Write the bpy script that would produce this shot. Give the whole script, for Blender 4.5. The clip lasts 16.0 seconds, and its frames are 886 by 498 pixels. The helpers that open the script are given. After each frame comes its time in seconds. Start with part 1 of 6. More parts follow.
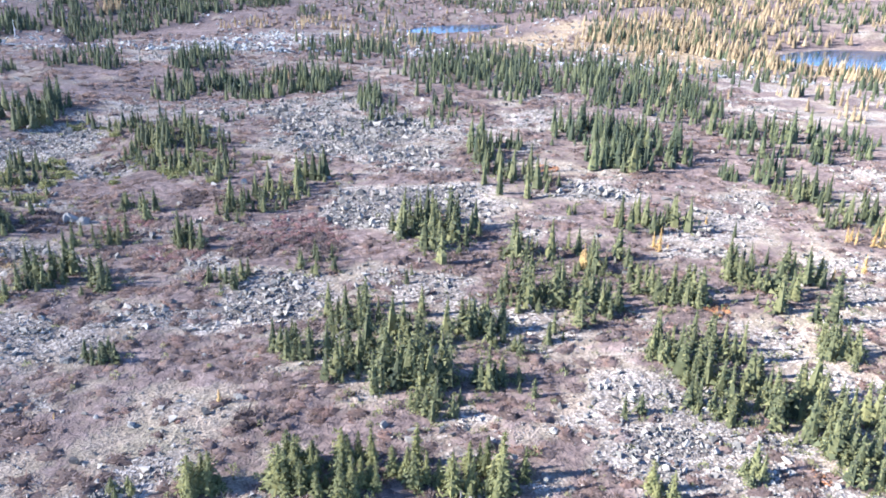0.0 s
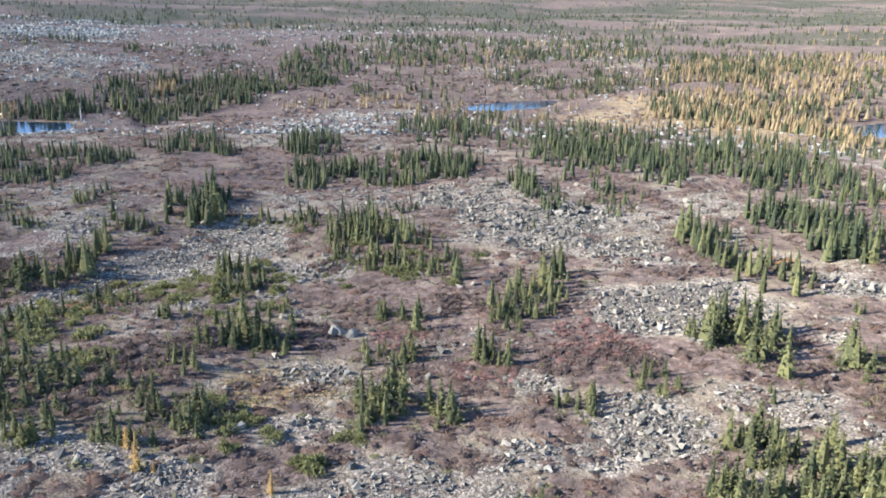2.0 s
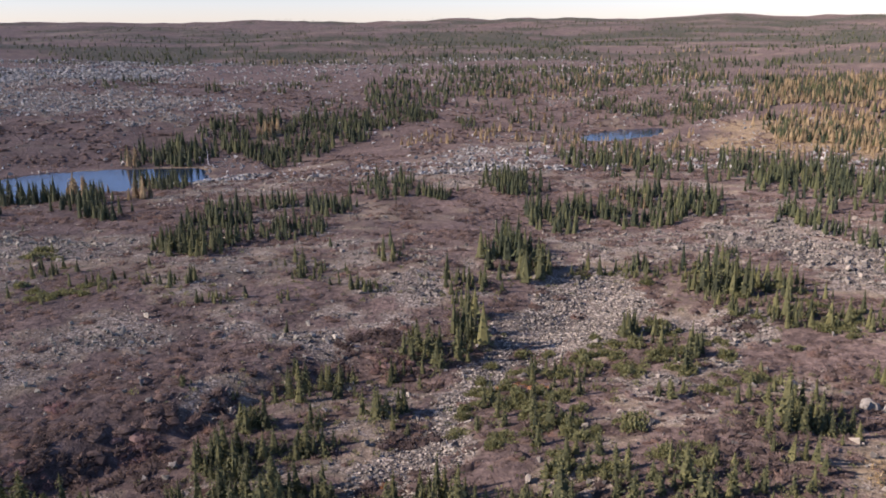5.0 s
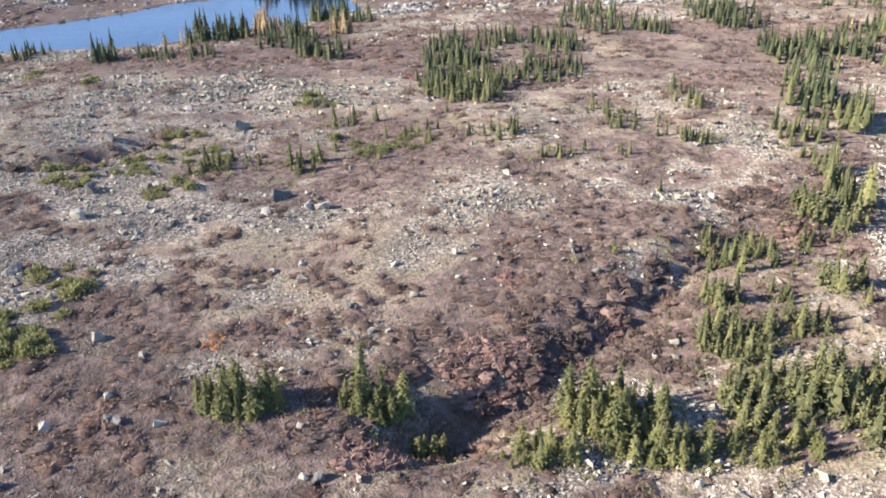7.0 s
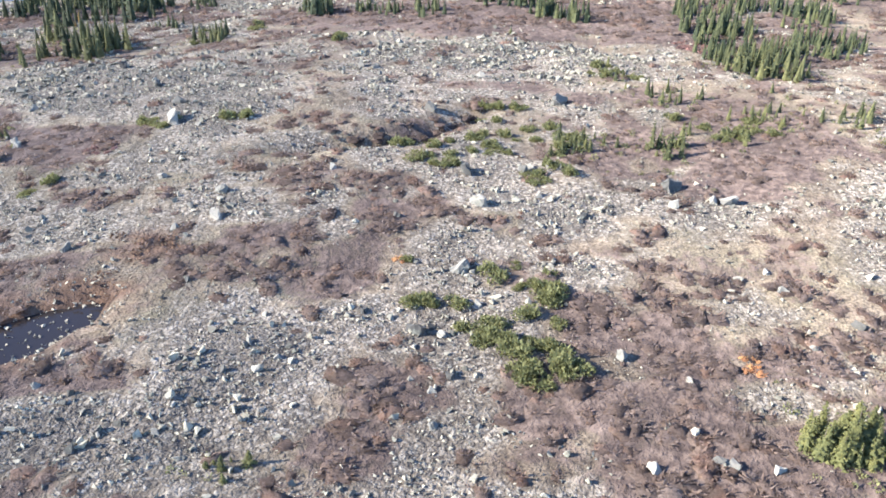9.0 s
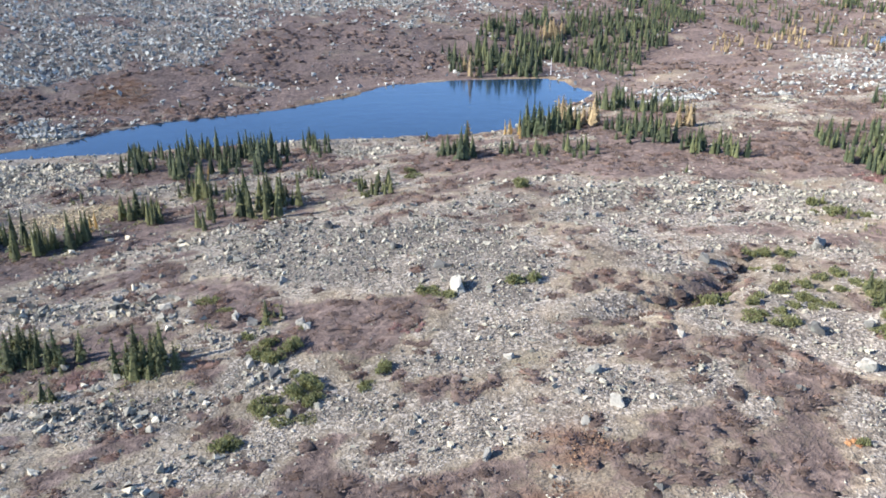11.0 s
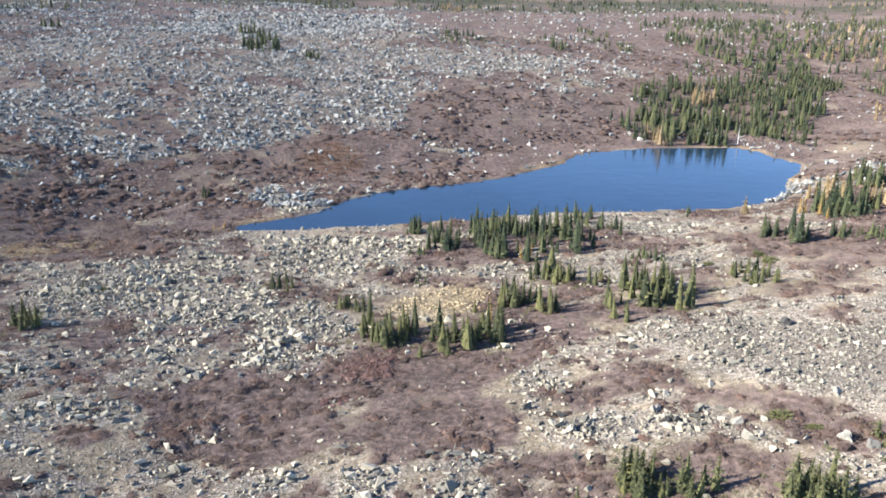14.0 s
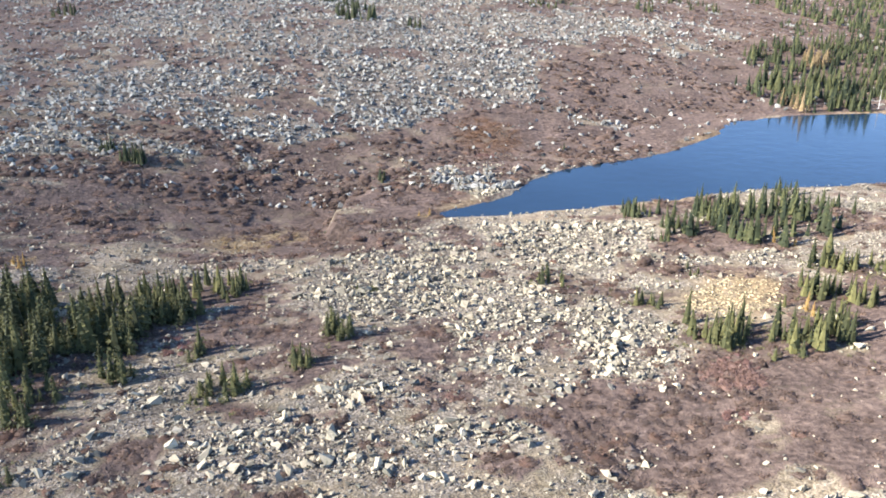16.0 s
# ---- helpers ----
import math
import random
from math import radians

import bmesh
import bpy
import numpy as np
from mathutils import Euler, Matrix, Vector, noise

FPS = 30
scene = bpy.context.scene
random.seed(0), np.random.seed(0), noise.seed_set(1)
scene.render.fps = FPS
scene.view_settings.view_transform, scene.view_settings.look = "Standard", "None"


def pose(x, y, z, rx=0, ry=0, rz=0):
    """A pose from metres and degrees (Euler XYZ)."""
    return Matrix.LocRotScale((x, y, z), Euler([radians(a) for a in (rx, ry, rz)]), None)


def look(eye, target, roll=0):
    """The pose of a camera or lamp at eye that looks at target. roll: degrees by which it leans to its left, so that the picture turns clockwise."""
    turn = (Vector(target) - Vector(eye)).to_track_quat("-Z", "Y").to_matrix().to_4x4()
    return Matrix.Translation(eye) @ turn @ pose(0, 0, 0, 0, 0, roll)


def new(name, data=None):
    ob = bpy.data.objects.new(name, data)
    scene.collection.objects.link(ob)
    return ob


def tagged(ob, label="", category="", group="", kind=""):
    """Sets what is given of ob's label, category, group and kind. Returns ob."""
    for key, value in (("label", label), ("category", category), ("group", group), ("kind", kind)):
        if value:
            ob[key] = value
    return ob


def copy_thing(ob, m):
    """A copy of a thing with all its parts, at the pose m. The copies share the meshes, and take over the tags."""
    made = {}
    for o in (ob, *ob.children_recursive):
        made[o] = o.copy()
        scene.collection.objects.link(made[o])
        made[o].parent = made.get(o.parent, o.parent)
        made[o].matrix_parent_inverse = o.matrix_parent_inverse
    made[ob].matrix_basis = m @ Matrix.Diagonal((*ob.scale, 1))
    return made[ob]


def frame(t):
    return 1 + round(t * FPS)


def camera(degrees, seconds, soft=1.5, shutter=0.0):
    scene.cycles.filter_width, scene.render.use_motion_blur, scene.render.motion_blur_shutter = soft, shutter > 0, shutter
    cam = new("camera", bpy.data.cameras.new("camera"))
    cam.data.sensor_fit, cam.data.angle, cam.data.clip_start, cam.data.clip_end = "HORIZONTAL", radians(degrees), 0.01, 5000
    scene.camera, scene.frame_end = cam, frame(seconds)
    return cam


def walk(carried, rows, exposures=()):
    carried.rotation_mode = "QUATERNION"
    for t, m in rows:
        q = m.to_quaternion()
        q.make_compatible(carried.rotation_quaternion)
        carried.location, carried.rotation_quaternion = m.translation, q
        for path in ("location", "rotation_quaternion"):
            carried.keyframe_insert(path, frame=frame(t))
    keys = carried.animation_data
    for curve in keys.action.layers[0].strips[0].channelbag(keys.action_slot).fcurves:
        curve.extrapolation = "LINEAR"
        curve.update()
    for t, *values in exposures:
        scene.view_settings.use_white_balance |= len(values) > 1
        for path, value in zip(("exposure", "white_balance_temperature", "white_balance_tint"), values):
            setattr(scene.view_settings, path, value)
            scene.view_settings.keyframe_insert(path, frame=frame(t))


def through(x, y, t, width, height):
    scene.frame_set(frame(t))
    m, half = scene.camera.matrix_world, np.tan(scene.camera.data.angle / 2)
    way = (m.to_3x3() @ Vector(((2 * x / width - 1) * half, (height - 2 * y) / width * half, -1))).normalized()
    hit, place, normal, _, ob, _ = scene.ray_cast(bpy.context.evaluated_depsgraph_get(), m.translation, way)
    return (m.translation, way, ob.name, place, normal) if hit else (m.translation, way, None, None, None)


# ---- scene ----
cam = camera(55.1, 16.0, soft=1.75)
PATH = [
    (0, (-8.667, 5.501, 43.912), (-8.632, 7.364, 43.186), 1.9),
    (0.5, (-17.966, 7.682, 44.173), (-17.897, 9.575, 43.533), 2.1),
    (1, (-28.755, 10.637, 44.616), (-28.658, 12.536, 43.995), 2.0),
    (1.5, (-38.377, 13.471, 44.553), (-38.281, 15.366, 43.919), 2.0),
    (2, (-49.35, 16.926, 44.315), (-49.259, 18.84, 43.743), 1.4),
    (2.5, (-59.006, 20.03, 44.189), (-58.929, 21.965, 43.687), 1.3),
    (3, (-69.997, 23.781, 43.814), (-69.947, 25.717, 43.317), 0.9),
    (3.2, (-74.18, 24.927, 43.752), (-74.132, 26.862, 43.249), 0.7),
    (5.3, (-115.685, 35.723, 44.248), (-115.539, 37.651, 43.737), -0.7),
    (5.5, (-120.301, 36.799, 44.345), (-120.148, 38.717, 43.799), -0.8),
    (6, (-131.515, 38.89, 45.253), (-131.377, 40.773, 44.594), -0.9),
    (6.5, (-141.581, 41.367, 45.876), (-141.478, 43.206, 45.095), -0.7),
    (7, (-153.061, 44.378, 46.132), (-153.002, 46.168, 45.241), -1.0),
    (7.5, (-163.118, 46.551, 46.641), (-163.097, 48.317, 45.702), -1.1),
    (8, (-174.574, 49.572, 46.839), (-174.579, 51.317, 45.861), -0.7),
    (8.5, (-184.701, 51.841, 47.302), (-184.698, 53.578, 46.311), 0.3),
    (9, (-196.273, 54.563, 47.438), (-196.244, 56.294, 46.437), 1.1),
    (9.5, (-206.131, 56.913, 47.724), (-206.089, 58.632, 46.704), 1.3),
    (10, (-217.639, 58.941, 48.444), (-217.535, 60.718, 47.532), 1.3),
    (10.2, (-221.97, 60.314, 48.622), (-221.833, 62.124, 47.783), 1.2),
    (12.3, (-265.459, 73.565, 48.628), (-265.288, 75.42, 47.903), -0.8),
    (12.5, (-269.778, 74.161, 49.038), (-269.614, 76.015, 48.307), -0.8),
    (13, (-280.403, 76.926, 49.566), (-280.243, 78.787, 48.852), -0.3),
    (13.5, (-291.382, 79.34, 50.258), (-291.207, 81.215, 49.583), 0.5),
    (14, (-302.577, 81.771, 51.08), (-302.377, 83.654, 50.439), 1.1),
    (14.5, (-314.097, 84.523, 52.026), (-313.872, 86.41, 51.401), 0.8),
    (15, (-325.379, 88.184, 52.475), (-325.142, 90.067, 51.843), 0.1),
    (15.5, (-336.89, 91.418, 53.062), (-336.649, 93.291, 52.401), -0.1),
    (16, (-348.405, 94.982, 53.501), (-348.189, 96.832, 52.771), -0.0),
]
EXPOSURES = [(0, 2.22, 5500, 19), (1, 1.84, 5950, 15), (1.5, 1.6, 6250, 14), (2, 1.63, 6050, 13), (2.5, 1.08, 5950, 13), (3, 0.58, 5900, 17), (5.3, 0.64, 6750, 32), (6, 1.24, 6900, 24), (7, 1.75, 6650, 17), (7.5, 1.74, 6350, 15), (8, 2.03, 6200, 14), (8.5, 1.98, 6150, 14), (9.5, 1.78, 6000, 13), (10.2, 1.6, 5800, 13), (12.3, 1.27, 6300, 15), (14.0, 1.34, 6150, 14), (14.5, 1.33, 6100, 14), (15.0, 1.24, 6050, 14), (16, 1.44, 6400, 15)]
walk(cam, [(t, look(eye, target, roll)) for t, eye, target, roll in PATH], EXPOSURES)

# ---------------------------------------------------------------- light
SUN_FROM, SUN_HIGH = (-0.975, -0.22), 29.0  # the sun's bearing and height in degrees
world = bpy.data.worlds.new("sky")
world.use_nodes = True
scene.world = world
wn = world.node_tree
sky = wn.nodes.new("ShaderNodeTexSky")
sky.sky_type = "NISHITA"
sky.sun_disc = False
sky.sun_elevation = radians(SUN_HIGH)
sky.sun_rotation = math.atan2(SUN_FROM[0], SUN_FROM[1])
sky.air_density, sky.dust_density, sky.ozone_density = 1.0, 0.1, 3.0
cool = wn.nodes.new("ShaderNodeMix")  # clear northern air
cool.data_type, cool.blend_type = "RGBA", "MULTIPLY"
cool.inputs[0].default_value = 1.0
cool.inputs[7].default_value = (0.86, 0.95, 1.14, 1)
wn.links.new(sky.outputs[0], cool.inputs[6])
wn.links.new(cool.outputs[2], wn.nodes["Background"].inputs[0])
wn.nodes["Background"].inputs[1].default_value = 0.1
sun = new("sun", bpy.data.lights.new("sun", "SUN"))
sun.data.energy, sun.data.angle, sun.data.color = 5.0, radians(0.55), (1.0, 0.935, 0.85)
_s = Vector((SUN_FROM[0], SUN_FROM[1], math.tan(radians(SUN_HIGH)))) * 400
sun.matrix_world = look(_s, (0, 0, 0))

# ---------------------------------------------------------------- numbers: noise and shapes of the land
RNG = np.random.default_rng(7)
LAKE_Z, POND_Z = -5.4, 6.4


def _hash(i, j, seed):
    n = (i.astype(np.int64) * 374761393 + j.astype(np.int64) * 668265263 + seed * 974711) & 0x7FFFFFFF
    n = ((n ^ (n >> 13)) * 1274126177) & 0x7FFFFFFF
    return ((n ^ (n >> 16)) & 0xFFFF) / 65535.0


def value_noise(x, y, size, seed):
    """Smooth noise from 0 to 1 with lumps of the given size in metres."""
    u, v = np.asarray(x, float) / size, np.asarray(y, float) / size
    i, j = np.floor(u), np.floor(v)
    a, b = u - i, v - j
    a, b = a * a * (3 - 2 * a), b * b * (3 - 2 * b)
    n00, n10 = _hash(i, j, seed), _hash(i + 1, j, seed)
    n01, n11 = _hash(i, j + 1, seed), _hash(i + 1, j + 1, seed)
    return (n00 * (1 - a) + n10 * a) * (1 - b) + (n01 * (1 - a) + n11 * a) * b


def fbm(x, y, size, seed, octaves=4):
    total, weight = 0.0, 0.0
    for k in range(octaves):
        total = total + value_noise(x, y, size / 2**k, seed + k) * 0.55**k
        weight += 0.55**k
    return total / weight


def smooth(a, b, x):
    t = np.clip((x - a) / (b - a), 0, 1)
    return t * t * (3 - 2 * t)


def outline_distance(poly, x, y):
    """Signed distance to a closed outline, negative inside."""
    p = np.array(poly, float)
    x, y = np.asarray(x, float), np.asarray(y, float)
    best, inside = np.full(x.shape, 1e9), np.zeros(x.shape, bool)
    for (ax, ay), (bx, by) in zip(p, np.roll(p, -1, 0)):
        dx, dy = bx - ax, by - ay
        t = np.clip(((x - ax) * dx + (y - ay) * dy) / (dx * dx + dy * dy), 0, 1)
        best = np.minimum(best, np.hypot(x - ax - t * dx, y - ay - t * dy))
        cross = (ay > y) != (by > y)
        inside ^= cross & (x < (bx - ax) * (y - ay) / (by - ay + 1e-12) + ax)
    return np.where(inside, -best, best)


def line_distance(pts, x, y):
    best = np.full(np.shape(x), 1e9)
    for (ax, ay), (bx, by) in zip(pts[:-1], pts[1:]):
        dx, dy = bx - ax, by - ay
        t = np.clip(((x - ax) * dx + (y - ay) * dy) / (dx * dx + dy * dy), 0, 1)
        best = np.minimum(best, np.hypot(x - ax - t * dx, y - ay - t * dy))
    return best


def bed_distance(x, y):
    """Distance from the edge of the brook's gravel, negative on it."""
    best = np.full(np.shape(x), 1e9)
    for k, ((ax, ay), (bx, by)) in enumerate(zip(STREAM[:-1], STREAM[1:])):
        dx, dy = bx - ax, by - ay
        t = np.clip(((x - ax) * dx + (y - ay) * dy) / (dx * dx + dy * dy), 0, 1)
        wide = STREAM_WIDE[k] * (1 - t) + STREAM_WIDE[k + 1] * t
        best = np.minimum(best, np.hypot(x - ax - t * dx, y - ay - t * dy) - wide)
    return best


def rounded(poly, times=2):
    """A closed outline with its corners cut."""
    p = np.array(poly, float)
    for _ in range(times):
        q = np.roll(p, -1, 0)
        p = np.stack([0.75 * p + 0.25 * q, 0.25 * p + 0.75 * q], 1).reshape(-1, 2)
    return p


LAKE_NEAR = rounded([(-332, 262), (-311, 263), (-292, 265), (-274, 269), (-252, 274), (-227, 274), (-208, 275), (-191, 286), (-183, 302),
                     (-170, 317), (-169, 326), (-173, 333), (-174, 346), (-195, 348), (-224, 343), (-235, 336), (-241, 325), (-262, 308),
                     (-277, 301), (-295, 295), (-306, 285), (-315, 273), (-325, 268)])
LAKE_MID = rounded([(-24, 409), (-11, 430), (4, 440), (28, 449), (25, 434), (13, 416), (0, 407), (-14, 403)])
GOLD_WOOD = rounded([(45, 349), (69, 332), (127, 385), (160, 410), (226, 529), (192, 583), (100, 518), (72, 440)])
LAKE_EAST = rounded([(126, 357), (150, 379), (172, 390), (215, 388), (240, 360), (205, 330), (161, 326), (146, 336), (134, 348)])
LAKES = (LAKE_NEAR, LAKE_MID, LAKE_EAST)
POND = rounded([(-234, 107.5), (-232.5, 112), (-228, 115), (-223.5, 116), (-223, 113.5), (-226, 109.5), (-228.5, 106), (-231.5, 105)])
STREAM = [(-112, 99), (-109.3, 103), (-105.5, 107.5), (-103.6, 115.5), (-101.8, 123), (-94.2, 134.5), (-86.5, 143.5), (-78.5, 155), (-74.5, 162)]
STREAM_WIDE = (2.5, 5.0, 4.0, 1.9, 2.2, 3.8, 7.0, 9.0, 5.5)  # half the width of the gravel at each bend
GULLY_BROOK = [(-106, 128), (-115, 131), (-121, 127), (-127, 121), (-131, 114), (-136, 111), (-140, 106), (-146, 101), (-154, 96)]
GULLY_STEP = [(-212, 147), (-205, 150), (-198, 153), (-194, 159), (-190, 163)]
# hills and hollows: east, north, breadth, height
HILLS = [
    (-313, 265, 70, -9.74), (-166, 363, 70, -11.91), (-208, 146, 45, 3.54), (-383, 482, 110, 10.31), (2, 405, 110, -9.82), (-397, 240, 45, -5.36), (-303, 177, 28, -2.02),
    (-240, 304, 45, -14.11), (-225, 79, 28, 3.56), (-215, 510, 70, 4.63), (-146, 157, 28, 1.99), (-284, 255, 28, 3.01), (-68, 216, 28, -3.61), (-362, 275, 28, -5.01),
    (-366, 146, 45, -2.79), (-127, 98, 28, -2.04), (-166, 98, 28, 1.11), (-88, 98, 28, 2.59), (-88, 138, 28, -2.44), (-88, 177, 28, 1.39), (175, 345, 100, -9.0),
    (120, 300, 60, -3.0), (-150.5, 98.5, 4.6, -2.6), (-282, 519, 40, 4.24), (-313, 309, 70, -1.92), (-241, 219, 26, -1.57), (-54, 108, 16, -1.62), (-137, 123, 16, 1.06),
    (-318, 156, 16, -1.45), (-186, 143, 26, -1.02), (-350, 238, 16, 1.22), (-203, 485, 40, -1.14), (-302, 224, 40, -0.9), (-80, 162, 16, -1.05), (-274, 143, 16, -0.96),
    (-237, 170, 26, 0.79), (-106, 162, 16, 1.01), (-367, 393, 40, 0.91), (-282, 519, 40, 0.78), (-221, 125, 16, 0.75), (-303, 171, 16, 0.6), (-274, 198, 26, -0.62),
    (-179, 166, 16, -0.56), (-20, 112, 16, -0.5), (-291, 137, 16, -0.46),
]


def land(x, y):
    """The height of the open ground."""
    x, y = np.asarray(x, float), np.asarray(y, float)
    r = np.hypot(x + 150, y - 100)
    z = 4.67 + 60 * np.clip((r - 300) / 3600, 0, 1)
    for hx, hy, b, k in HILLS:
        z = z + k * np.exp(-((x - hx) ** 2 + (y - hy) ** 2) / b**2)
    far = smooth(500, 1100, r)
    z = z + far * (fbm(x, y, 420, 31, 4) - 0.5) * (22 + 0.012 * np.clip(r, 0, 3500))
    tame = smooth(650, 300, r)
    z = z + (fbm(x, y, 60, 3, 2) - 0.5) * 5.0 * smooth(300, 700, r)
    z = z + tame * ((fbm(x, y, 13, 5, 3) - 0.5) * 1.3 + (fbm(x, y, 3.2, 9, 2) - 0.5) * 0.5)
    d = line_distance(STREAM, x, y)
    z = z - 0.9 * np.exp(-(d / 4.5) ** 2)
    d = line_distance(GULLY_BROOK, x, y)
    z = z - 1.9 * np.exp(-(d / 2.6) ** 2)
    d = line_distance(GULLY_STEP, x, y)
    z = z - 2.0 * np.exp(-(d / 1.9) ** 2)
    d = outline_distance(POND, x, y)
    z = z + (POND_Z - 0.4 - z) * smooth(1.15, -0.5, d)
    for poly in LAKES:
        lo, hi = poly.min(0) - 30, poly.max(0) + 30
        near = (x > lo[0]) & (x < hi[0]) & (y > lo[1]) & (y < hi[1])
        if not near.any():
            continue
        d = outline_distance(poly, x[near], y[near]) + (fbm(x[near], y[near], 6, 77, 2) - 0.5) * 2.0
        zn = z[near]
        shore = LAKE_Z + 0.25 + np.maximum(zn - LAKE_Z - 0.25, 0.0 + 0.03 * d) * smooth(-1, 22, d)
        z[near] = np.where(d < 0, LAKE_Z - 0.1 - 0.3 * np.minimum(-d, 6), np.where(d < 22, shore, zn))
    return z


def ground_z(x, y):
    return float(land(np.array([x], float), np.array([y], float))[0])


# ---------------------------------------------------------------- what covers the ground
STONY, HEATHY, TINTED = [], [], []


def stones_at(x, y, rx, ry, much):
    STONY.append((x, y, rx, ry, much))


def heath_at(x, y, rx, ry, much):
    HEATHY.append((x, y, rx, ry, much))


def tint_at(x, y, r, kind):
    TINTED.append((x, y, r, kind))


# block fields and stony rises
stones_at(-342.1, 225.4, 16.4, 17.8, 1.0)
stones_at(-302.9, 245.5, 14.5, 11.2, 1.1)
stones_at(-331.9, 221.6, 9.4, 15.9, 1.0)
stones_at(-310.2, 196.0, 8.8, 10.2, 0.8)
stones_at(-337.4, 171.6, 7.0, 6.1, 1.0)
stones_at(-347.3, 184.1, 4.3, 6.1, 0.7)
stones_at(-356.6, 173.0, 8.5, 5.3, 0.8)
stones_at(-330.0, 196.6, 6.3, 9.1, 0.7)
stones_at(-372.3, 182.7, 5.2, 5.2, 0.5)
stones_at(-303.3, 171.6, 2.4, 2.5, 0.8)
stones_at(-304.1, 161.3, 2.8, 1.8, 0.9)
stones_at(-291.7, 171.1, 1.4, 2.8, 0.7)
stones_at(-281.4, 173.6, 5.2, 5.9, 0.6)
stones_at(-249.3, 224.7, 10.1, 10.8, 0.6)
stones_at(-237.9, 263.4, 13.8, 10.5, 0.6)
stones_at(-394.8, 350.1, 32.2, 21.1, 1.0)
stones_at(-370.2, 317.9, 23.4, 7.2, 1.0)
stones_at(-335.4, 351.7, 21.1, 34.7, 1.1)
stones_at(-301.8, 369.2, 15.1, 25.1, 1.0)
stones_at(-309.4, 409.0, 38.5, 14.8, 0.8)
stones_at(-251.1, 437.0, 23.9, 32.7, 0.9)
stones_at(-369.5, 395.5, 28.7, 18.9, 0.8)
stones_at(-317.9, 279.0, 5.9, 4.3, 1.0)
stones_at(-402.1, 456.6, 49.6, 47.5, 0.6)
stones_at(-307.8, 484.5, 52.7, 101.4, 0.6)
stones_at(-217.4, 456.1, 45.0, 25.5, 0.5)
stones_at(-394.1, 260.0, 11.2, 7.6, 0.3)
stones_at(-303.1, 147.5, 4.0, 10.4, 1.0)
stones_at(-293.3, 145.9, 3.5, 8.1, 0.9)
stones_at(-307.0, 241.7, 15.6, 12.4, 1.1)
stones_at(-325.9, 219.1, 9.8, 22.3, 0.9)
stones_at(-313.7, 195.1, 7.3, 13.1, 0.7)
stones_at(-264.8, 135.4, 11.1, 3.9, 1.0)
stones_at(-250.1, 139.7, 3.5, 3.2, 1.2)
stones_at(-248.3, 165.9, 5.5, 5.6, 0.8)
stones_at(-232.4, 175.9, 6.2, 8.3, 0.9)
stones_at(-228.1, 159.3, 7.6, 4.8, 1.0)
stones_at(-202.7, 183.7, 7.6, 21.1, 0.8)
stones_at(-263.9, 160.2, 6.5, 3.2, 0.8)
stones_at(-277.1, 161.4, 8.2, 3.8, 0.5)
stones_at(-225.3, 214.8, 10.3, 6.0, 0.5)
stones_at(-234.1, 260.1, 14.4, 14.3, 0.6)
stones_at(-230.1, 142.3, 9.7, 8.2, 0.6)
stones_at(-236.9, 130.3, 9.5, 4.3, 0.7)
stones_at(-256.4, 177.6, 4.5, 2.2, 0.5)
stones_at(-224.1, 98.0, 6.4, 4.6, 1.2)
stones_at(-211.3, 102.6, 7.3, 9.8, 1.2)
stones_at(-216.7, 129.0, 7.7, 5.6, 0.9)
stones_at(-206.3, 128.5, 2.7, 5.9, 1.1)
stones_at(-246.8, 176.2, 14.2, 16.5, 1.0)
stones_at(-225.4, 165.6, 9.4, 17.5, 1.0)
stones_at(-192.8, 193.4, 9.5, 11.8, 0.7)
stones_at(-188.1, 135.3, 3.6, 4.1, 0.7)
stones_at(-173.1, 137.0, 6.4, 5.8, 0.8)
stones_at(-234.0, 126.7, 9.7, 6.5, 0.8)
stones_at(-195.6, 112.8, 3.7, 2.1, 0.9)
stones_at(-188.7, 122.3, 11.0, 7.8, 0.5)
stones_at(-185.5, 186.7, 26.1, 15.3, 0.7)
stones_at(-168.3, 136.4, 7.8, 4.8, 0.8)
stones_at(-182.0, 136.2, 7.3, 8.8, 0.6)
stones_at(-122.7, 144.3, 7.5, 6.0, 0.6)
stones_at(-109.0, 156.8, 8.4, 9.0, 0.7)
stones_at(-77.3, 322.2, 11.6, 38.4, 0.7)
stones_at(-165.0, 108.5, 2.7, 3.6, 0.8)
stones_at(-145.4, 134.9, 10.1, 6.6, 0.5)
stones_at(-104.6, 160.5, 5.2, 3.1, 0.9)
stones_at(-110.7, 147.6, 8.3, 8.4, 0.6)
stones_at(-124.2, 143.2, 10.6, 7.9, 0.7)
stones_at(-109.0, 171.2, 10.3, 23.6, 0.5)
stones_at(-76.1, 325.2, 21.6, 54.1, 0.7)
stones_at(-91.3, 221.4, 8.3, 9.3, 0.6)
stones_at(-34.3, 189.1, 13.0, 20.9, 0.8)
stones_at(-72.5, 177.6, 5.1, 11.4, 0.7)
stones_at(-78.2, 114.1, 6.4, 4.0, 0.5)
stones_at(-59.8, 143.6, 4.7, 6.1, 0.9)
stones_at(-26.6, 173.6, 17.7, 24.6, 1.0)
stones_at(-12.0, 147.7, 8.5, 9.4, 0.9)
stones_at(-16.8, 124.9, 7.2, 11.6, 1.1)
stones_at(-76.1, 158.0, 7.5, 8.3, 0.9)
stones_at(-88.1, 144.3, 7.7, 8.3, 1.0)
stones_at(-58.0, 103.5, 4.2, 4.4, 1.0)
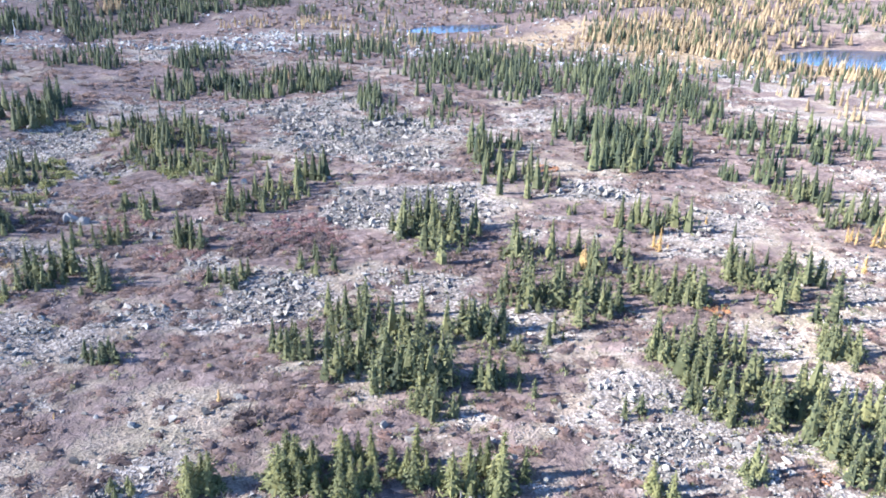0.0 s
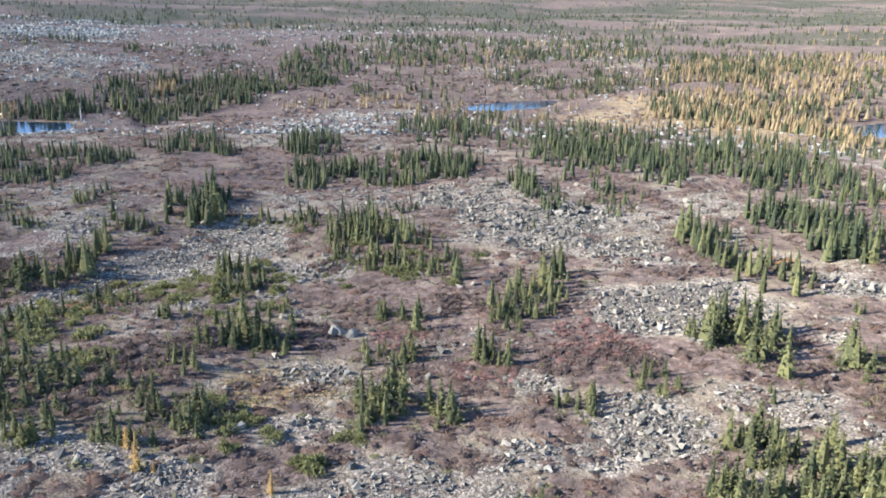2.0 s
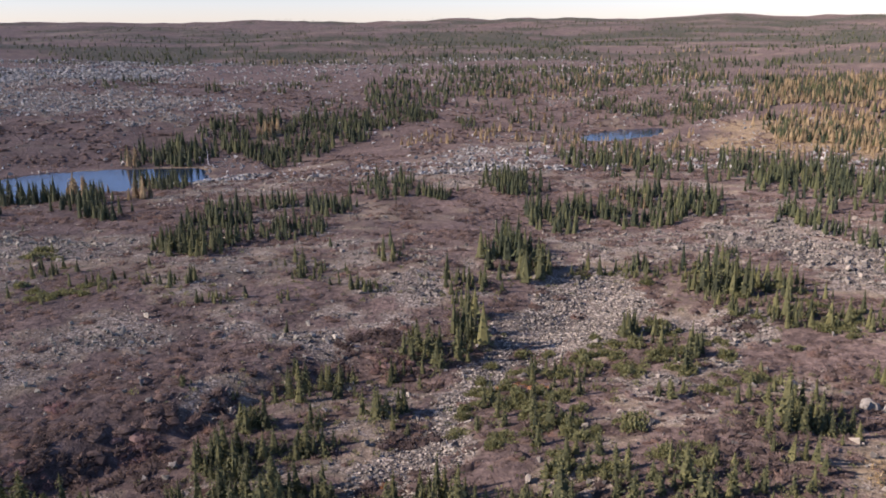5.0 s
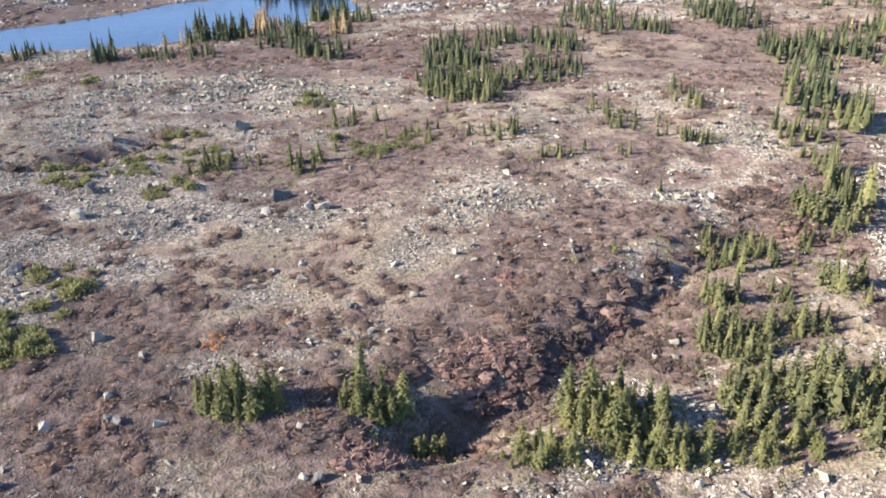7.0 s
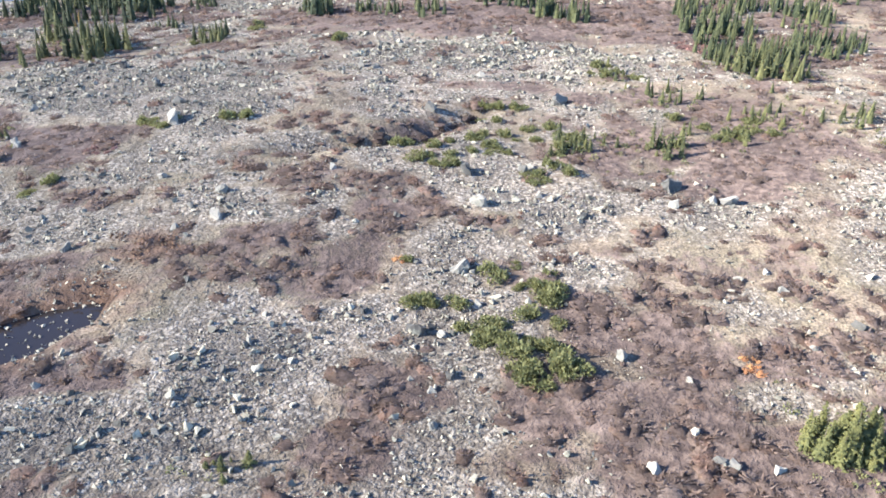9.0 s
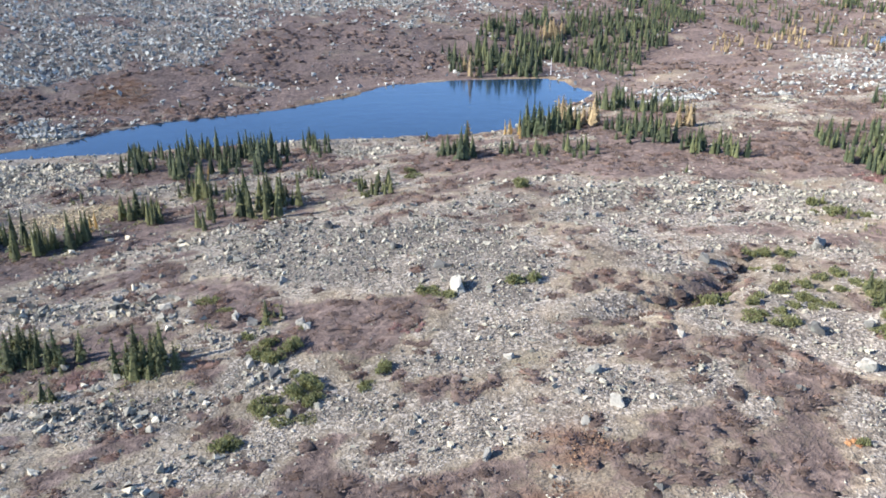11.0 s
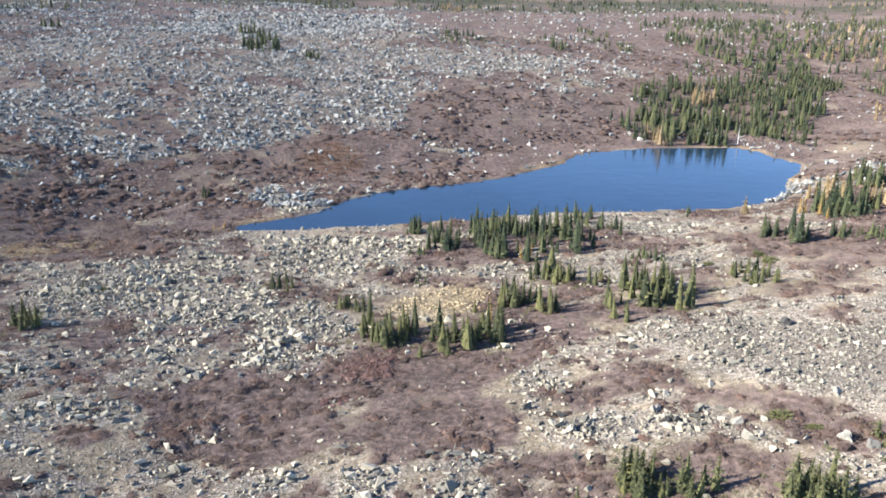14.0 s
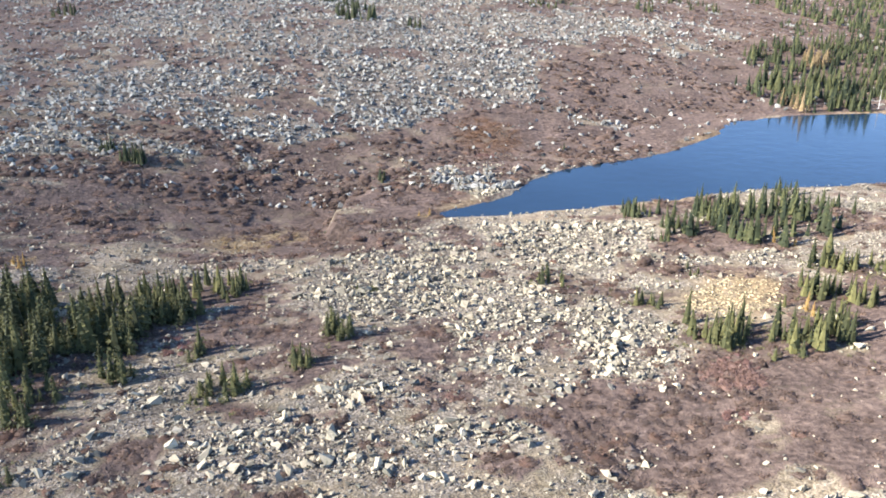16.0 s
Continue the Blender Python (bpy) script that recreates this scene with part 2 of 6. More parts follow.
stones_at(-111.4, 194.9, 13.2, 14.3, 0.5)
stones_at(-97.6, 347.7, 17.5, 55.7, 0.5)
stones_at(-62.3, 139.3, 4.9, 7.5, 0.6)
stones_at(-34.6, 99.0, 6.1, 4.9, 0.6)
stones_at(-35.2, 111.7, 8.9, 5.5, 0.4)
stones_at(-104.2, 117.6, 2.2, 4.9, 0.7)
stones_at(-17.4, 123.0, 6.3, 8.1, 1.2)
stones_at(-29.7, 170.2, 11.3, 20.5, 1.0)
stones_at(-5.8, 131.7, 3.4, 5.5, 0.8)
stones_at(-24.2, 88.6, 4.6, 5.3, 0.9)
stones_at(-41.6, 78.2, 2.0, 6.8, 0.9)
stones_at(-11.0, 150.0, 5.8, 6.7, 0.7)
stones_at(-81.4, 157.6, 6.8, 6.1, 1.0)
stones_at(-57.5, 101.0, 3.6, 1.4, 0.8)
stones_at(-52.7, 79.2, 9.6, 4.7, 0.5)
stones_at(-12.0, 124.1, 11.6, 10.3, 1.1)
stones_at(-29.9, 167.7, 14.6, 22.5, 1.0)
stones_at(-23.4, 91.2, 5.1, 5.1, 1.0)
stones_at(-31.8, 80.9, 7.0, 5.8, 0.4)
stones_at(21.4, 132.6, 9.1, 5.7, 0.6)
stones_at(11.3, 61.1, 4.7, 4.2, 0.5)
stones_at(-44.7, 76.1, 4.1, 7.7, 0.4)
stones_at(5.0, 68.9, 3.5, 2.3, 0.4)
stones_at(-225.9, 448.9, 32.7, 55.6, 0.8)
stones_at(-336, 605.4, 88.8, 155.9, 0.6)
stones_at(-51.8, 75.6, 10.9, 5.8, 0.8)
stones_at(-32.2, 85.4, 9.9, 3.8, 0.5)
# closed dwarf birch heath
heath_at(-303.0, 171.5, 6.8, 10.9, 1.0)
heath_at(-318.3, 176.0, 6.7, 4.3, 0.8)
heath_at(-292.4, 186.4, 14.5, 3.0, 0.8)
heath_at(-315.5, 166.1, 7.5, 3.2, 0.9)
heath_at(-338.5, 196.2, 3.9, 5.9, 0.6)
heath_at(-369.7, 274.2, 11.0, 12.8, 1.0)
heath_at(-367.4, 270.3, 44.6, 21.5, 1.0)
heath_at(-349.0, 295.1, 15.5, 16.3, 1.0)
heath_at(-397.2, 275.7, 13.4, 11.0, 0.9)
heath_at(-300.0, 320.7, 42.9, 20.7, 0.8)
heath_at(-373.9, 343.6, 19.8, 10.4, 0.5)
heath_at(-252.3, 360.0, 28.6, 18.9, 0.9)
heath_at(-370.9, 173.6, 3.1, 5.7, 0.6)
heath_at(-355.1, 187.6, 3.7, 2.3, 0.5)
heath_at(-89.2, 603.8, 76.0, 111.7, 0.6)
heath_at(-300.9, 207.2, 5.8, 4.2, 0.7)
heath_at(-295.4, 162.5, 5.8, 5.3, 0.5)
heath_at(-293.6, 180.0, 13.5, 10.1, 1.0)
heath_at(-300.5, 167.3, 15.2, 11.3, 1.0)
heath_at(-284.9, 153.0, 5.2, 2.2, 0.7)
heath_at(-276.0, 145.0, 4.5, 3.3, 1.0)
heath_at(-254.6, 155.6, 4.0, 4.6, 1.0)
heath_at(-265.4, 151.3, 3.3, 3.3, 0.9)
heath_at(-210.4, 221.6, 19.8, 11.3, 1.0)
heath_at(-268.1, 195.5, 10.4, 7.9, 0.9)
heath_at(-272.3, 173.3, 9.5, 3.6, 0.5)
heath_at(-234.1, 153.2, 4.8, 2.3, 0.5)
heath_at(-254.2, 355.8, 32.4, 19.5, 0.9)
heath_at(-345.0, 305.1, 24.8, 10.9, 0.9)
heath_at(-114.7, 359.7, 29.4, 41.5, 0.8)
heath_at(-252.8, 130.3, 2.4, 1.3, 0.8)
heath_at(-230.3, 198.3, 9.2, 5.8, 0.6)
heath_at(-177.8, 236.0, 15.2, 35.3, 0.8)
heath_at(-216.0, 122.8, 7.2, 2.5, 0.9)
heath_at(-222.4, 115.7, 3.6, 2.6, 0.6)
heath_at(-234.0, 103.9, 2.5, 12.9, 1.0)
heath_at(-197.4, 100.1, 5.0, 4.6, 0.6)
heath_at(-181.4, 100.1, 7.9, 5.5, 0.9)
heath_at(-239.5, 149.2, 10.6, 8.2, 0.7)
heath_at(-206.5, 153.5, 10.4, 4.7, 0.8)
heath_at(-203.6, 218.7, 24.5, 13.0, 1.0)
heath_at(-161.8, 215.7, 19.8, 12.4, 1.0)
heath_at(-258.6, 162.7, 4.2, 6.9, 0.8)
heath_at(-198.3, 177.4, 8.5, 6.3, 0.5)
heath_at(-210.8, 179.9, 5.2, 7.4, 0.4)
heath_at(-142.3, 113.3, 16.5, 7.6, 1.0)
heath_at(-158.4, 115.1, 8.8, 2.6, 0.5)
heath_at(-166.5, 109.4, 12.4, 3.4, 0.5)
heath_at(-142.3, 107.6, 13.0, 3.0, 1.0)
heath_at(-165.5, 94.6, 7.1, 2.8, 1.0)
heath_at(-151.6, 148.5, 9.9, 7.2, 0.5)
heath_at(-169.7, 211.0, 29.4, 11.7, 0.8)
heath_at(-94.4, 233.3, 21.5, 15.1, 1.0)
heath_at(-105.4, 191.1, 15.9, 13.9, 0.6)
heath_at(-109.8, 141.5, 4.5, 3.8, 1.0)
heath_at(-140.6, 110.9, 17.3, 6.7, 1.0)
heath_at(-158.1, 155.4, 17.3, 6.7, 0.5)
heath_at(-90.2, 237.1, 17.2, 10.1, 1.0)
heath_at(-130.5, 364.5, 36.4, 39.9, 0.7)
heath_at(-110.2, 140.7, 3.7, 3.8, 1.0)
heath_at(-238.4, 398.2, 38.2, 56.2, 0.7)
heath_at(-104.6, 215.8, 23.9, 20.8, 1.0)
heath_at(-48.8, 124.3, 13.2, 5.5, 0.8)
heath_at(-29.0, 145.5, 11.2, 7.9, 0.7)
heath_at(-54.4, 113.5, 7.6, 3.4, 0.9)
heath_at(-121.1, 148.4, 14.0, 7.0, 0.8)
heath_at(-108.3, 136.9, 5.9, 5.6, 1.0)
heath_at(-55.0, 464.6, 59.0, 52.4, 0.8)
heath_at(-103.2, 94.8, 5.8, 8.3, 0.8)
heath_at(-28.2, 107.2, 10.9, 6.7, 1.0)
heath_at(-42.3, 123.5, 4.7, 3.9, 1.0)
heath_at(-33.8, 76.9, 5.0, 5.1, 0.8)
heath_at(-97.9, 222.2, 19.9, 15.8, 1.0)
heath_at(10.0, 128.2, 8.7, 3.8, 0.9)
heath_at(-76.3, 101.5, 6.9, 7.3, 1.0)
heath_at(-38.8, 93.2, 5.9, 4.7, 0.6)
heath_at(-27.4, 77.4, 8.7, 3.6, 0.6)
heath_at(-23.6, 106.6, 10.9, 8.0, 0.9)
heath_at(-20.2, 67.7, 5.4, 4.8, 0.8)
heath_at(2.9, 71.3, 5.2, 4.8, 0.4)
heath_at(-43.5, 121.7, 12.7, 7.9, 0.6)
heath_at(4.0, 62.4, 1.4, 2.2, 0.7)
heath_at(-23.4, 58.9, 4.5, 3.2, 0.8)
heath_at(31.1, 155.2, 15.9, 14.8, 0.4)
# autumn colour: r red dwarf birch, p salmon willow, o orange willow, u rusty bog, s straw-yellow sedge
tint_at(-109, 133, 2.5, "p")
tint_at(-110, 103, 0.8, "o")
tint_at(-92, 125, 1.1, "o")
tint_at(-110, 103, 0.7, "o")
tint_at(-171, 107, 0.8, "o")
tint_at(-148, 105, 3.5, "p")
tint_at(-143, 107, 2.1, "r")
tint_at(-135, 113, 2.0, "p")
tint_at(-145, 119, 1.5, "r")
tint_at(-144, 118, 1.7, "r")
tint_at(-145, 106, 2.2, "p")
tint_at(-157, 93, 2.5, "p")
tint_at(-268, 144, 1.9, "p")
tint_at(-306, 173, 1.4, "r")
tint_at(-302, 183, 3.7, "p")
tint_at(-305, 174, 1.1, "r")
tint_at(-302, 184, 2.0, "p")
tint_at(-305, 173, 1.4, "r")
tint_at(-313, 306, 3.0, "r")
tint_at(-393, 317, 2.5, "r")
tint_at(-337, 181, 1.2, "p")
tint_at(-300, 182, 1.8, "p")
tint_at(-373, 199, 3.0, "r")
tint_at(-299, 187, 2.7, "r")
tint_at(-199, 122, 0.7, "o")
tint_at(-171, 108, 0.8, "o")
tint_at(-233, 107, 1.6, "u")
tint_at(-223, 123, 3.1, "u")
tint_at(-224, 116, 2.0, "u")
tint_at(-233, 102, 2.2, "u")
tint_at(-310, 318, 9.3, "u")
tint_at(-309, 324, 9.6, "u")
tint_at(-96, 126, 1.0, "o")
tint_at(-65, 96, 3.4, "s")
tint_at(-57, 97, 2.9, "s")
tint_at(-370, 254, 7.0, "s")
tint_at(-362, 261, 4.8, "s")
tint_at(-63, 96, 4.4, "s")
tint_at(-333, 263, 1.4, "s")
tint_at(23, 90, 1.7, "o")
tint_at(11, 145, 2.1, "o")
tint_at(22, 60, 0.9, "o")
tint_at(-326, 153, 0.9, "o")
tint_at(-405, 238, 2.8, "s")
tint_at(-23, 111, 4.5, "r")
tint_at(-64, 98, 5.0, "s")
tint_at(-94, 126, 1.1, "o")
tint_at(-40, 104, 4.0, "r")
tint_at(-29, 108, 3.4, "r")
tint_at(-26, 116, 4.4, "r")
tint_at(-50, 115, 3.4, "r")
tint_at(-235, 146, 1.8, "r")
tint_at(-151, 198, 4.2, "r")
tint_at(32, 359, 14.1, "s")
tint_at(80, 365, 37.5, "s")
tint_at(38, 345, 16, "s")
tint_at(46, 385, 20, "s")
tint_at(62, 420, 18, "s")
tint_at(32, 371, 19.7, "s")
tint_at(-293, 206, 6, "y")
tint_at(-287, 211, 7, "y")
tint_at(-211, 148, 1.4, "d")
tint_at(-208, 149, 1.4, "d")
tint_at(-205, 150.5, 1.5, "d")
tint_at(-202, 152, 1.5, "d")
tint_at(-199, 153.5, 1.6, "d")
tint_at(-196.5, 156, 1.5, "d")
tint_at(-194, 159.5, 1.5, "d")
tint_at(-191, 162.5, 1.6, "d")
tint_at(-139, 107, 1.6, "d")
tint_at(-143, 104, 1.8, "d")
tint_at(-147, 101.5, 1.6, "d")
tint_at(-133, 113, 1.5, "d")
tint_at(-128, 120, 1.6, "d")
tint_at(-122, 126.5, 1.6, "d")
tint_at(-108, 101, 4.4, "d")
tint_at(-108, 113, 3.5, "d")
tint_at(-92, 97, 2.6, "d")
tint_at(-96, 90, 3.0, "d")
tint_at(-79, 90, 1.8, "d")
tint_at(-60, 114, 4.0, "d")
tint_at(-111, 137, 5.9, "d")
tint_at(-61, 142, 3.4, "d")
tint_at(-23, 108, 4.1, "d")
tint_at(-42, 124, 3.5, "d")
tint_at(-79, 101, 4.1, "d")
tint_at(-74, 106, 3.5, "d")
tint_at(-110, 141, 2.7, "d")
tint_at(-132, 108, 3.3, "d")
tint_at(-141, 111, 3.5, "d")
tint_at(-31, 106, 3.7, "d")
tint_at(-22, 65, 2.4, "d")
# dark willow in the gullies


def drained(x, y):
    """Distance from the middle of the drained hollow, one at its edge."""
    u, v = (x + 290) * 0.9 + (y - 209) * 0.44, (y - 209) * 0.9 - (x + 290) * 0.44
    return np.hypot(u / 10.0, v / 6.0)


def stoniness(x, y):
    """How stony the ground is: closed heath near 0.1, open ground 0.4, block fields 0.9 and more."""
    x, y = np.asarray(x, float), np.asarray(y, float)
    u, v = x + 7 * (fbm(x, y, 11, 141, 3) - 0.5), y + 9 * (fbm(x, y, 11, 151, 3) - 0.5)
    s = 0.4 * np.ones(np.shape(x))
    for cx, cy, rx, ry, much in STONY:
        d = np.hypot((u - cx) / rx, (v - cy) / ry)
        s = np.maximum(s, 0.4 + 0.5 * much * smooth(1.3, 0.6, d))
    bare = np.zeros(np.shape(x))
    for cx, cy, rx, ry, much in HEATHY:
        d = np.hypot((u - cx) / rx, (v - cy) / ry)
        bare = np.maximum(bare, much * smooth(1.3, 0.65, d))
    s = s - 0.45 * bare
    s = np.maximum(s, 1.0 * smooth(0.8, -1.2, bed_distance(x, y) + 3.0 * (fbm(x, y, 6, 17, 2) - 0.5)))
    far = smooth(330, 420, y)
    s = s + far * (fbm(x, y * 1.5, 45, 55, 3) - 0.5) * 0.55 - 0.06 * far - 0.04 * smooth(430, 800, np.hypot(x + 150, y - 100))
    close = smooth(800, 350, np.hypot(x + 150, y - 100))
    s = s + close * ((fbm(x, y * 1.5, 14, 41, 3) - 0.5) * 0.85 + (fbm(x, y * 1.4, 4.5, 47, 2) - 0.5) * 0.95)
    s = s + 0.2 * smooth(-220, -300, x) * smooth(290, 330, y) * (1 - bare)
    wood = smooth(0.1, 0.7, grove_cover(x, y))
    return np.clip(s - 0.15 * wood, 0, 1.3)


def tint_cover(x, y, kinds):
    s = np.zeros(np.shape(x))
    for cx, cy, r, kind in TINTED:
        if kind in kinds:
            s = np.maximum(s, smooth(1.3, 0.5, np.hypot(x - cx, (y - cy) * 0.8) / r))
    return s * smooth(0.25, 0.6, fbm(x, y, 4, 63, 2) + 0.15)


# ---------------------------------------------------------------- woods, laid out grove by grove
SPRUCE, LARCH, MAT = [], [], []


def spruces(x, y, rx, ry, n, high):
    SPRUCE.append((x, y, rx, ry, n, high))


def larches(x, y, rx, ry, n, high):
    LARCH.append((x, y, rx, ry, n, high))


def mats(x, y, rx, ry, n):
    MAT.append((x, y, rx, ry, n))


# spruces
spruces(-96.2, 96.3, 1.2, 4.1, 4, 4.6)
spruces(-95.9, 113.9, 4.7, 10.3, 20, 3.8)
spruces(-89.4, 97.1, 1.2, 3.4, 4, 3.9)
spruces(-80.4, 95.8, 1.7, 3.9, 8, 3.7)
spruces(-75.3, 94.7, 1.1, 3.0, 5, 3.6)
spruces(-73.7, 102.8, 0.9, 2.5, 4, 2.6)
spruces(-70.9, 111.1, 2.0, 5.9, 14, 5.3)
spruces(-65.4, 111.8, 3.0, 6.0, 22, 5.0)
spruces(-67.4, 87.2, 2.6, 3.7, 22, 3.3)
spruces(-87.5, 88.9, 2.8, 4.5, 16, 3.5)
spruces(-81.1, 86.5, 3.4, 3.9, 16, 3.1)
spruces(-74.2, 85.9, 3.9, 2.7, 12, 2.5)
spruces(-51.3, 93.3, 2.5, 3.7, 22, 4.7)
spruces(-50.9, 107.6, 3.2, 4.4, 18, 3.1)
spruces(-45.7, 92.4, 1.7, 2.8, 10, 3.3)
spruces(-39.5, 107.7, 2.0, 2.9, 10, 4.2)
spruces(-35.5, 120.8, 3.0, 5.5, 18, 3.9)
spruces(-51.7, 121.5, 2.5, 2.4, 12, 2.7)
spruces(-47.3, 118.5, 0.7, 2.2, 3, 3.8)
spruces(-73.9, 135.7, 4.9, 8.5, 28, 3.9)
spruces(-57.1, 159.9, 5.3, 7.9, 30, 5.1)
spruces(-45.5, 144.4, 7.0, 16.2, 36, 4.2)
spruces(-87.9, 173.8, 5.4, 11.4, 28, 6.3)
spruces(-96.9, 160.2, 5.0, 3.8, 16, 4.3)
spruces(-27.2, 133.4, 1.7, 7.7, 8, 4.8)
spruces(-31.5, 95.3, 2.1, 2.5, 10, 3.5)
spruces(-22.6, 99.8, 2.6, 3.0, 14, 3.1)
spruces(-8.4, 111.1, 6.2, 10.7, 40, 5.9)
spruces(0.8, 150.5, 2.5, 10.4, 12, 5.8)
spruces(5.0, 135.7, 6.3, 11.3, 22, 5.9)
spruces(-109.0, 176.9, 2.8, 7.7, 8, 3.6)
spruces(-116.2, 163.0, 2.6, 6.2, 6, 3.4)
spruces(-124.9, 171.1, 2.3, 7.7, 5, 4.8)
spruces(4.3, 103.8, 3.6, 5.3, 12, 4.6)
spruces(12.2, 101.3, 6.1, 6.9, 26, 4.6)
spruces(1.6, 91.4, 3.2, 4.3, 14, 4.8)
spruces(6.7, 90.6, 5.8, 6.1, 30, 5.2)
spruces(-15.7, 85.1, 3.1, 4.1, 24, 3.9)
spruces(-20.8, 78.1, 2.6, 1.5, 16, 3.3)
spruces(-15.5, 77.1, 3.1, 2.5, 20, 4.2)
spruces(-16.2, 73.2, 1.5, 1.8, 7, 5.0)
spruces(-9.2, 81.6, 3.6, 4.3, 24, 4.2)
spruces(-10.2, 72.4, 4.6, 1.7, 26, 4.9)
spruces(-2.7, 82.5, 2.3, 3.5, 16, 4.6)
spruces(-0.8, 79.1, 1.4, 1.4, 6, 3.0)
spruces(20.9, 119.0, 7.1, 7.7, 22, 5.0)
spruces(12.0, 122.8, 0.8, 2.3, 4, 3.6)
spruces(-10.9, 95.3, 0.6, 1.7, 2, 3.0)
spruces(3.3, 82.0, 1.5, 1.7, 4, 3.2)
spruces(-0.8, 72.3, 3.2, 1.3, 12, 4.0)
spruces(-167.0, 98.6, 3.2, 1.7, 28, 4.2)
spruces(-156.9, 99.1, 2.4, 1.0, 24, 4.9)
spruces(-137.4, 97.9, 4.2, 2.1, 45, 4.3)
spruces(-135.9, 94.5, 5.0, 1.5, 40, 3.6)
spruces(-144.8, 93.7, 2.5, 1.3, 20, 3.1)
spruces(-152.9, 97.2, 1.4, 0.8, 8, 2.6)
spruces(-125.0, 108.5, 3.8, 2.8, 32, 3.9)
spruces(-123.8, 115.7, 1.4, 1.2, 9, 3.6)
spruces(-118.2, 110.0, 2.8, 1.0, 16, 3.0)
spruces(-116.8, 125.8, 6.5, 5.0, 38, 3.3)
spruces(-132.1, 123.8, 0.9, 0.9, 4, 2.5)
spruces(-127.3, 123.7, 0.5, 0.8, 2, 3.6)
spruces(-111.0, 118.3, 3.1, 1.7, 12, 3.2)
spruces(-124.5, 100.5, 3.7, 2.9, 40, 4.0)
spruces(-117.9, 98.5, 3.7, 3.8, 50, 4.0)
spruces(-127.2, 94.9, 4.0, 2.5, 30, 3.7)
spruces(-112.3, 96.1, 3.2, 4.4, 42, 4.3)
spruces(-106.6, 95.2, 3.5, 4.1, 45, 4.3)
spruces(-104.9, 135.2, 2.5, 5.2, 18, 4.3)
spruces(-98.3, 138.7, 2.1, 7.8, 24, 5.3)
spruces(-113.4, 157.6, 2.1, 1.7, 11, 2.9)
spruces(-122.2, 165.4, 3.1, 3.5, 13, 3.4)
spruces(-134.5, 151.0, 1.9, 1.3, 10, 2.6)
spruces(-124.9, 152.7, 1.2, 1.1, 5, 2.4)
spruces(-151.2, 159.3, 6.2, 2.9, 18, 2.5)
spruces(-161.4, 169.3, 6.8, 4.4, 12, 2.5)
spruces(-141.0, 158.8, 2.5, 2.5, 8, 3.0)
spruces(-169.3, 179.7, 2.4, 3.1, 6, 2.5)
spruces(-167.9, 151.2, 3.2, 3.4, 12, 3.2)
spruces(-175.0, 151.1, 2.8, 2.8, 8, 2.7)
spruces(-143.6, 196.3, 8.5, 20.0, 70, 5.9)
spruces(-132.7, 223.9, 16.2, 12.5, 50, 5.6)
spruces(-128.0, 199.6, 7.1, 6.4, 26, 4.9)
spruces(-108.8, 251.1, 10.1, 16.4, 30, 5.8)
spruces(-96.3, 243.1, 4.2, 7.5, 14, 5.4)
spruces(-75.9, 256.1, 9.1, 19.3, 40, 6.8)
spruces(-270.2, 217.5, 2.4, 3.0, 6, 5.1)
spruces(-254.7, 203.4, 7.0, 7.5, 22, 6.6)
spruces(-277.0, 207.2, 3.2, 4.0, 8, 4.7)
spruces(-263.7, 197.0, 2.1, 4.7, 6, 4.7)
spruces(-236.5, 209.5, 3.2, 5.2, 11, 3.9)
spruces(-179.8, 148.3, 2.8, 3.1, 12, 3.1)
spruces(-209.3, 95.1, 1.1, 0.8, 8, 1.4)
spruces(-283.1, 143.6, 2.5, 1.4, 13, 4.2)
spruces(-275.1, 149.8, 2.4, 1.9, 19, 5.0)
spruces(-270.8, 147.7, 1.5, 1.7, 8, 3.8)
spruces(-270.3, 141.2, 0.8, 0.9, 3, 2.2)
spruces(-261.2, 144.0, 3.7, 2.1, 24, 4.4)
spruces(-249.2, 151.9, 0.9, 1.0, 5, 2.5)
spruces(-298.9, 195.8, 4.5, 4.6, 24, 5.5)
spruces(-289.7, 190.1, 4.2, 3.0, 18, 5.0)
spruces(-283.1, 192.1, 1.9, 3.0, 9, 5.3)
spruces(-293.8, 186.4, 0.6, 1.8, 2, 1.8)
spruces(-284.9, 244.4, 4.2, 7.5, 12, 4.5)
spruces(-268.0, 243.7, 13.0, 14.8, 60, 6.5)
spruces(-250.0, 263.3, 3.3, 19.7, 10, 5.3)
spruces(-273.4, 201.7, 1.8, 3.8, 6, 5.6)
spruces(-267.6, 214.5, 2.0, 3.0, 6, 3.6)
spruces(-262.2, 213.5, 1.5, 3.4, 5, 3.1)
spruces(-248.6, 226.1, 3.8, 2.7, 7, 3.0)
spruces(-250.3, 273.4, 2.8, 7.7, 8, 4.4)
spruces(-232.6, 283.3, 2.9, 6.8, 7, 4.7)
spruces(-315.7, 221.4, 2.4, 3.6, 6, 3.8)
spruces(-291.2, 237.7, 1.7, 2.3, 3, 3.1)
spruces(-291.9, 221.3, 1.0, 2.1, 2, 2.2)
spruces(-193.6, 369.2, 18.5, 26.5, 75, 10.5)
spruces(-153.3, 414.3, 37.5, 31.5, 120, 11.8)
spruces(-148.5, 382.4, 16.8, 25.1, 45, 9.5)
spruces(-175.0, 280.0, 4.6, 12.6, 12, 6.9)
spruces(-167.5, 264.3, 6.6, 7.3, 12, 5.2)
spruces(-198.1, 247.5, 6.4, 8.4, 24, 6.8)
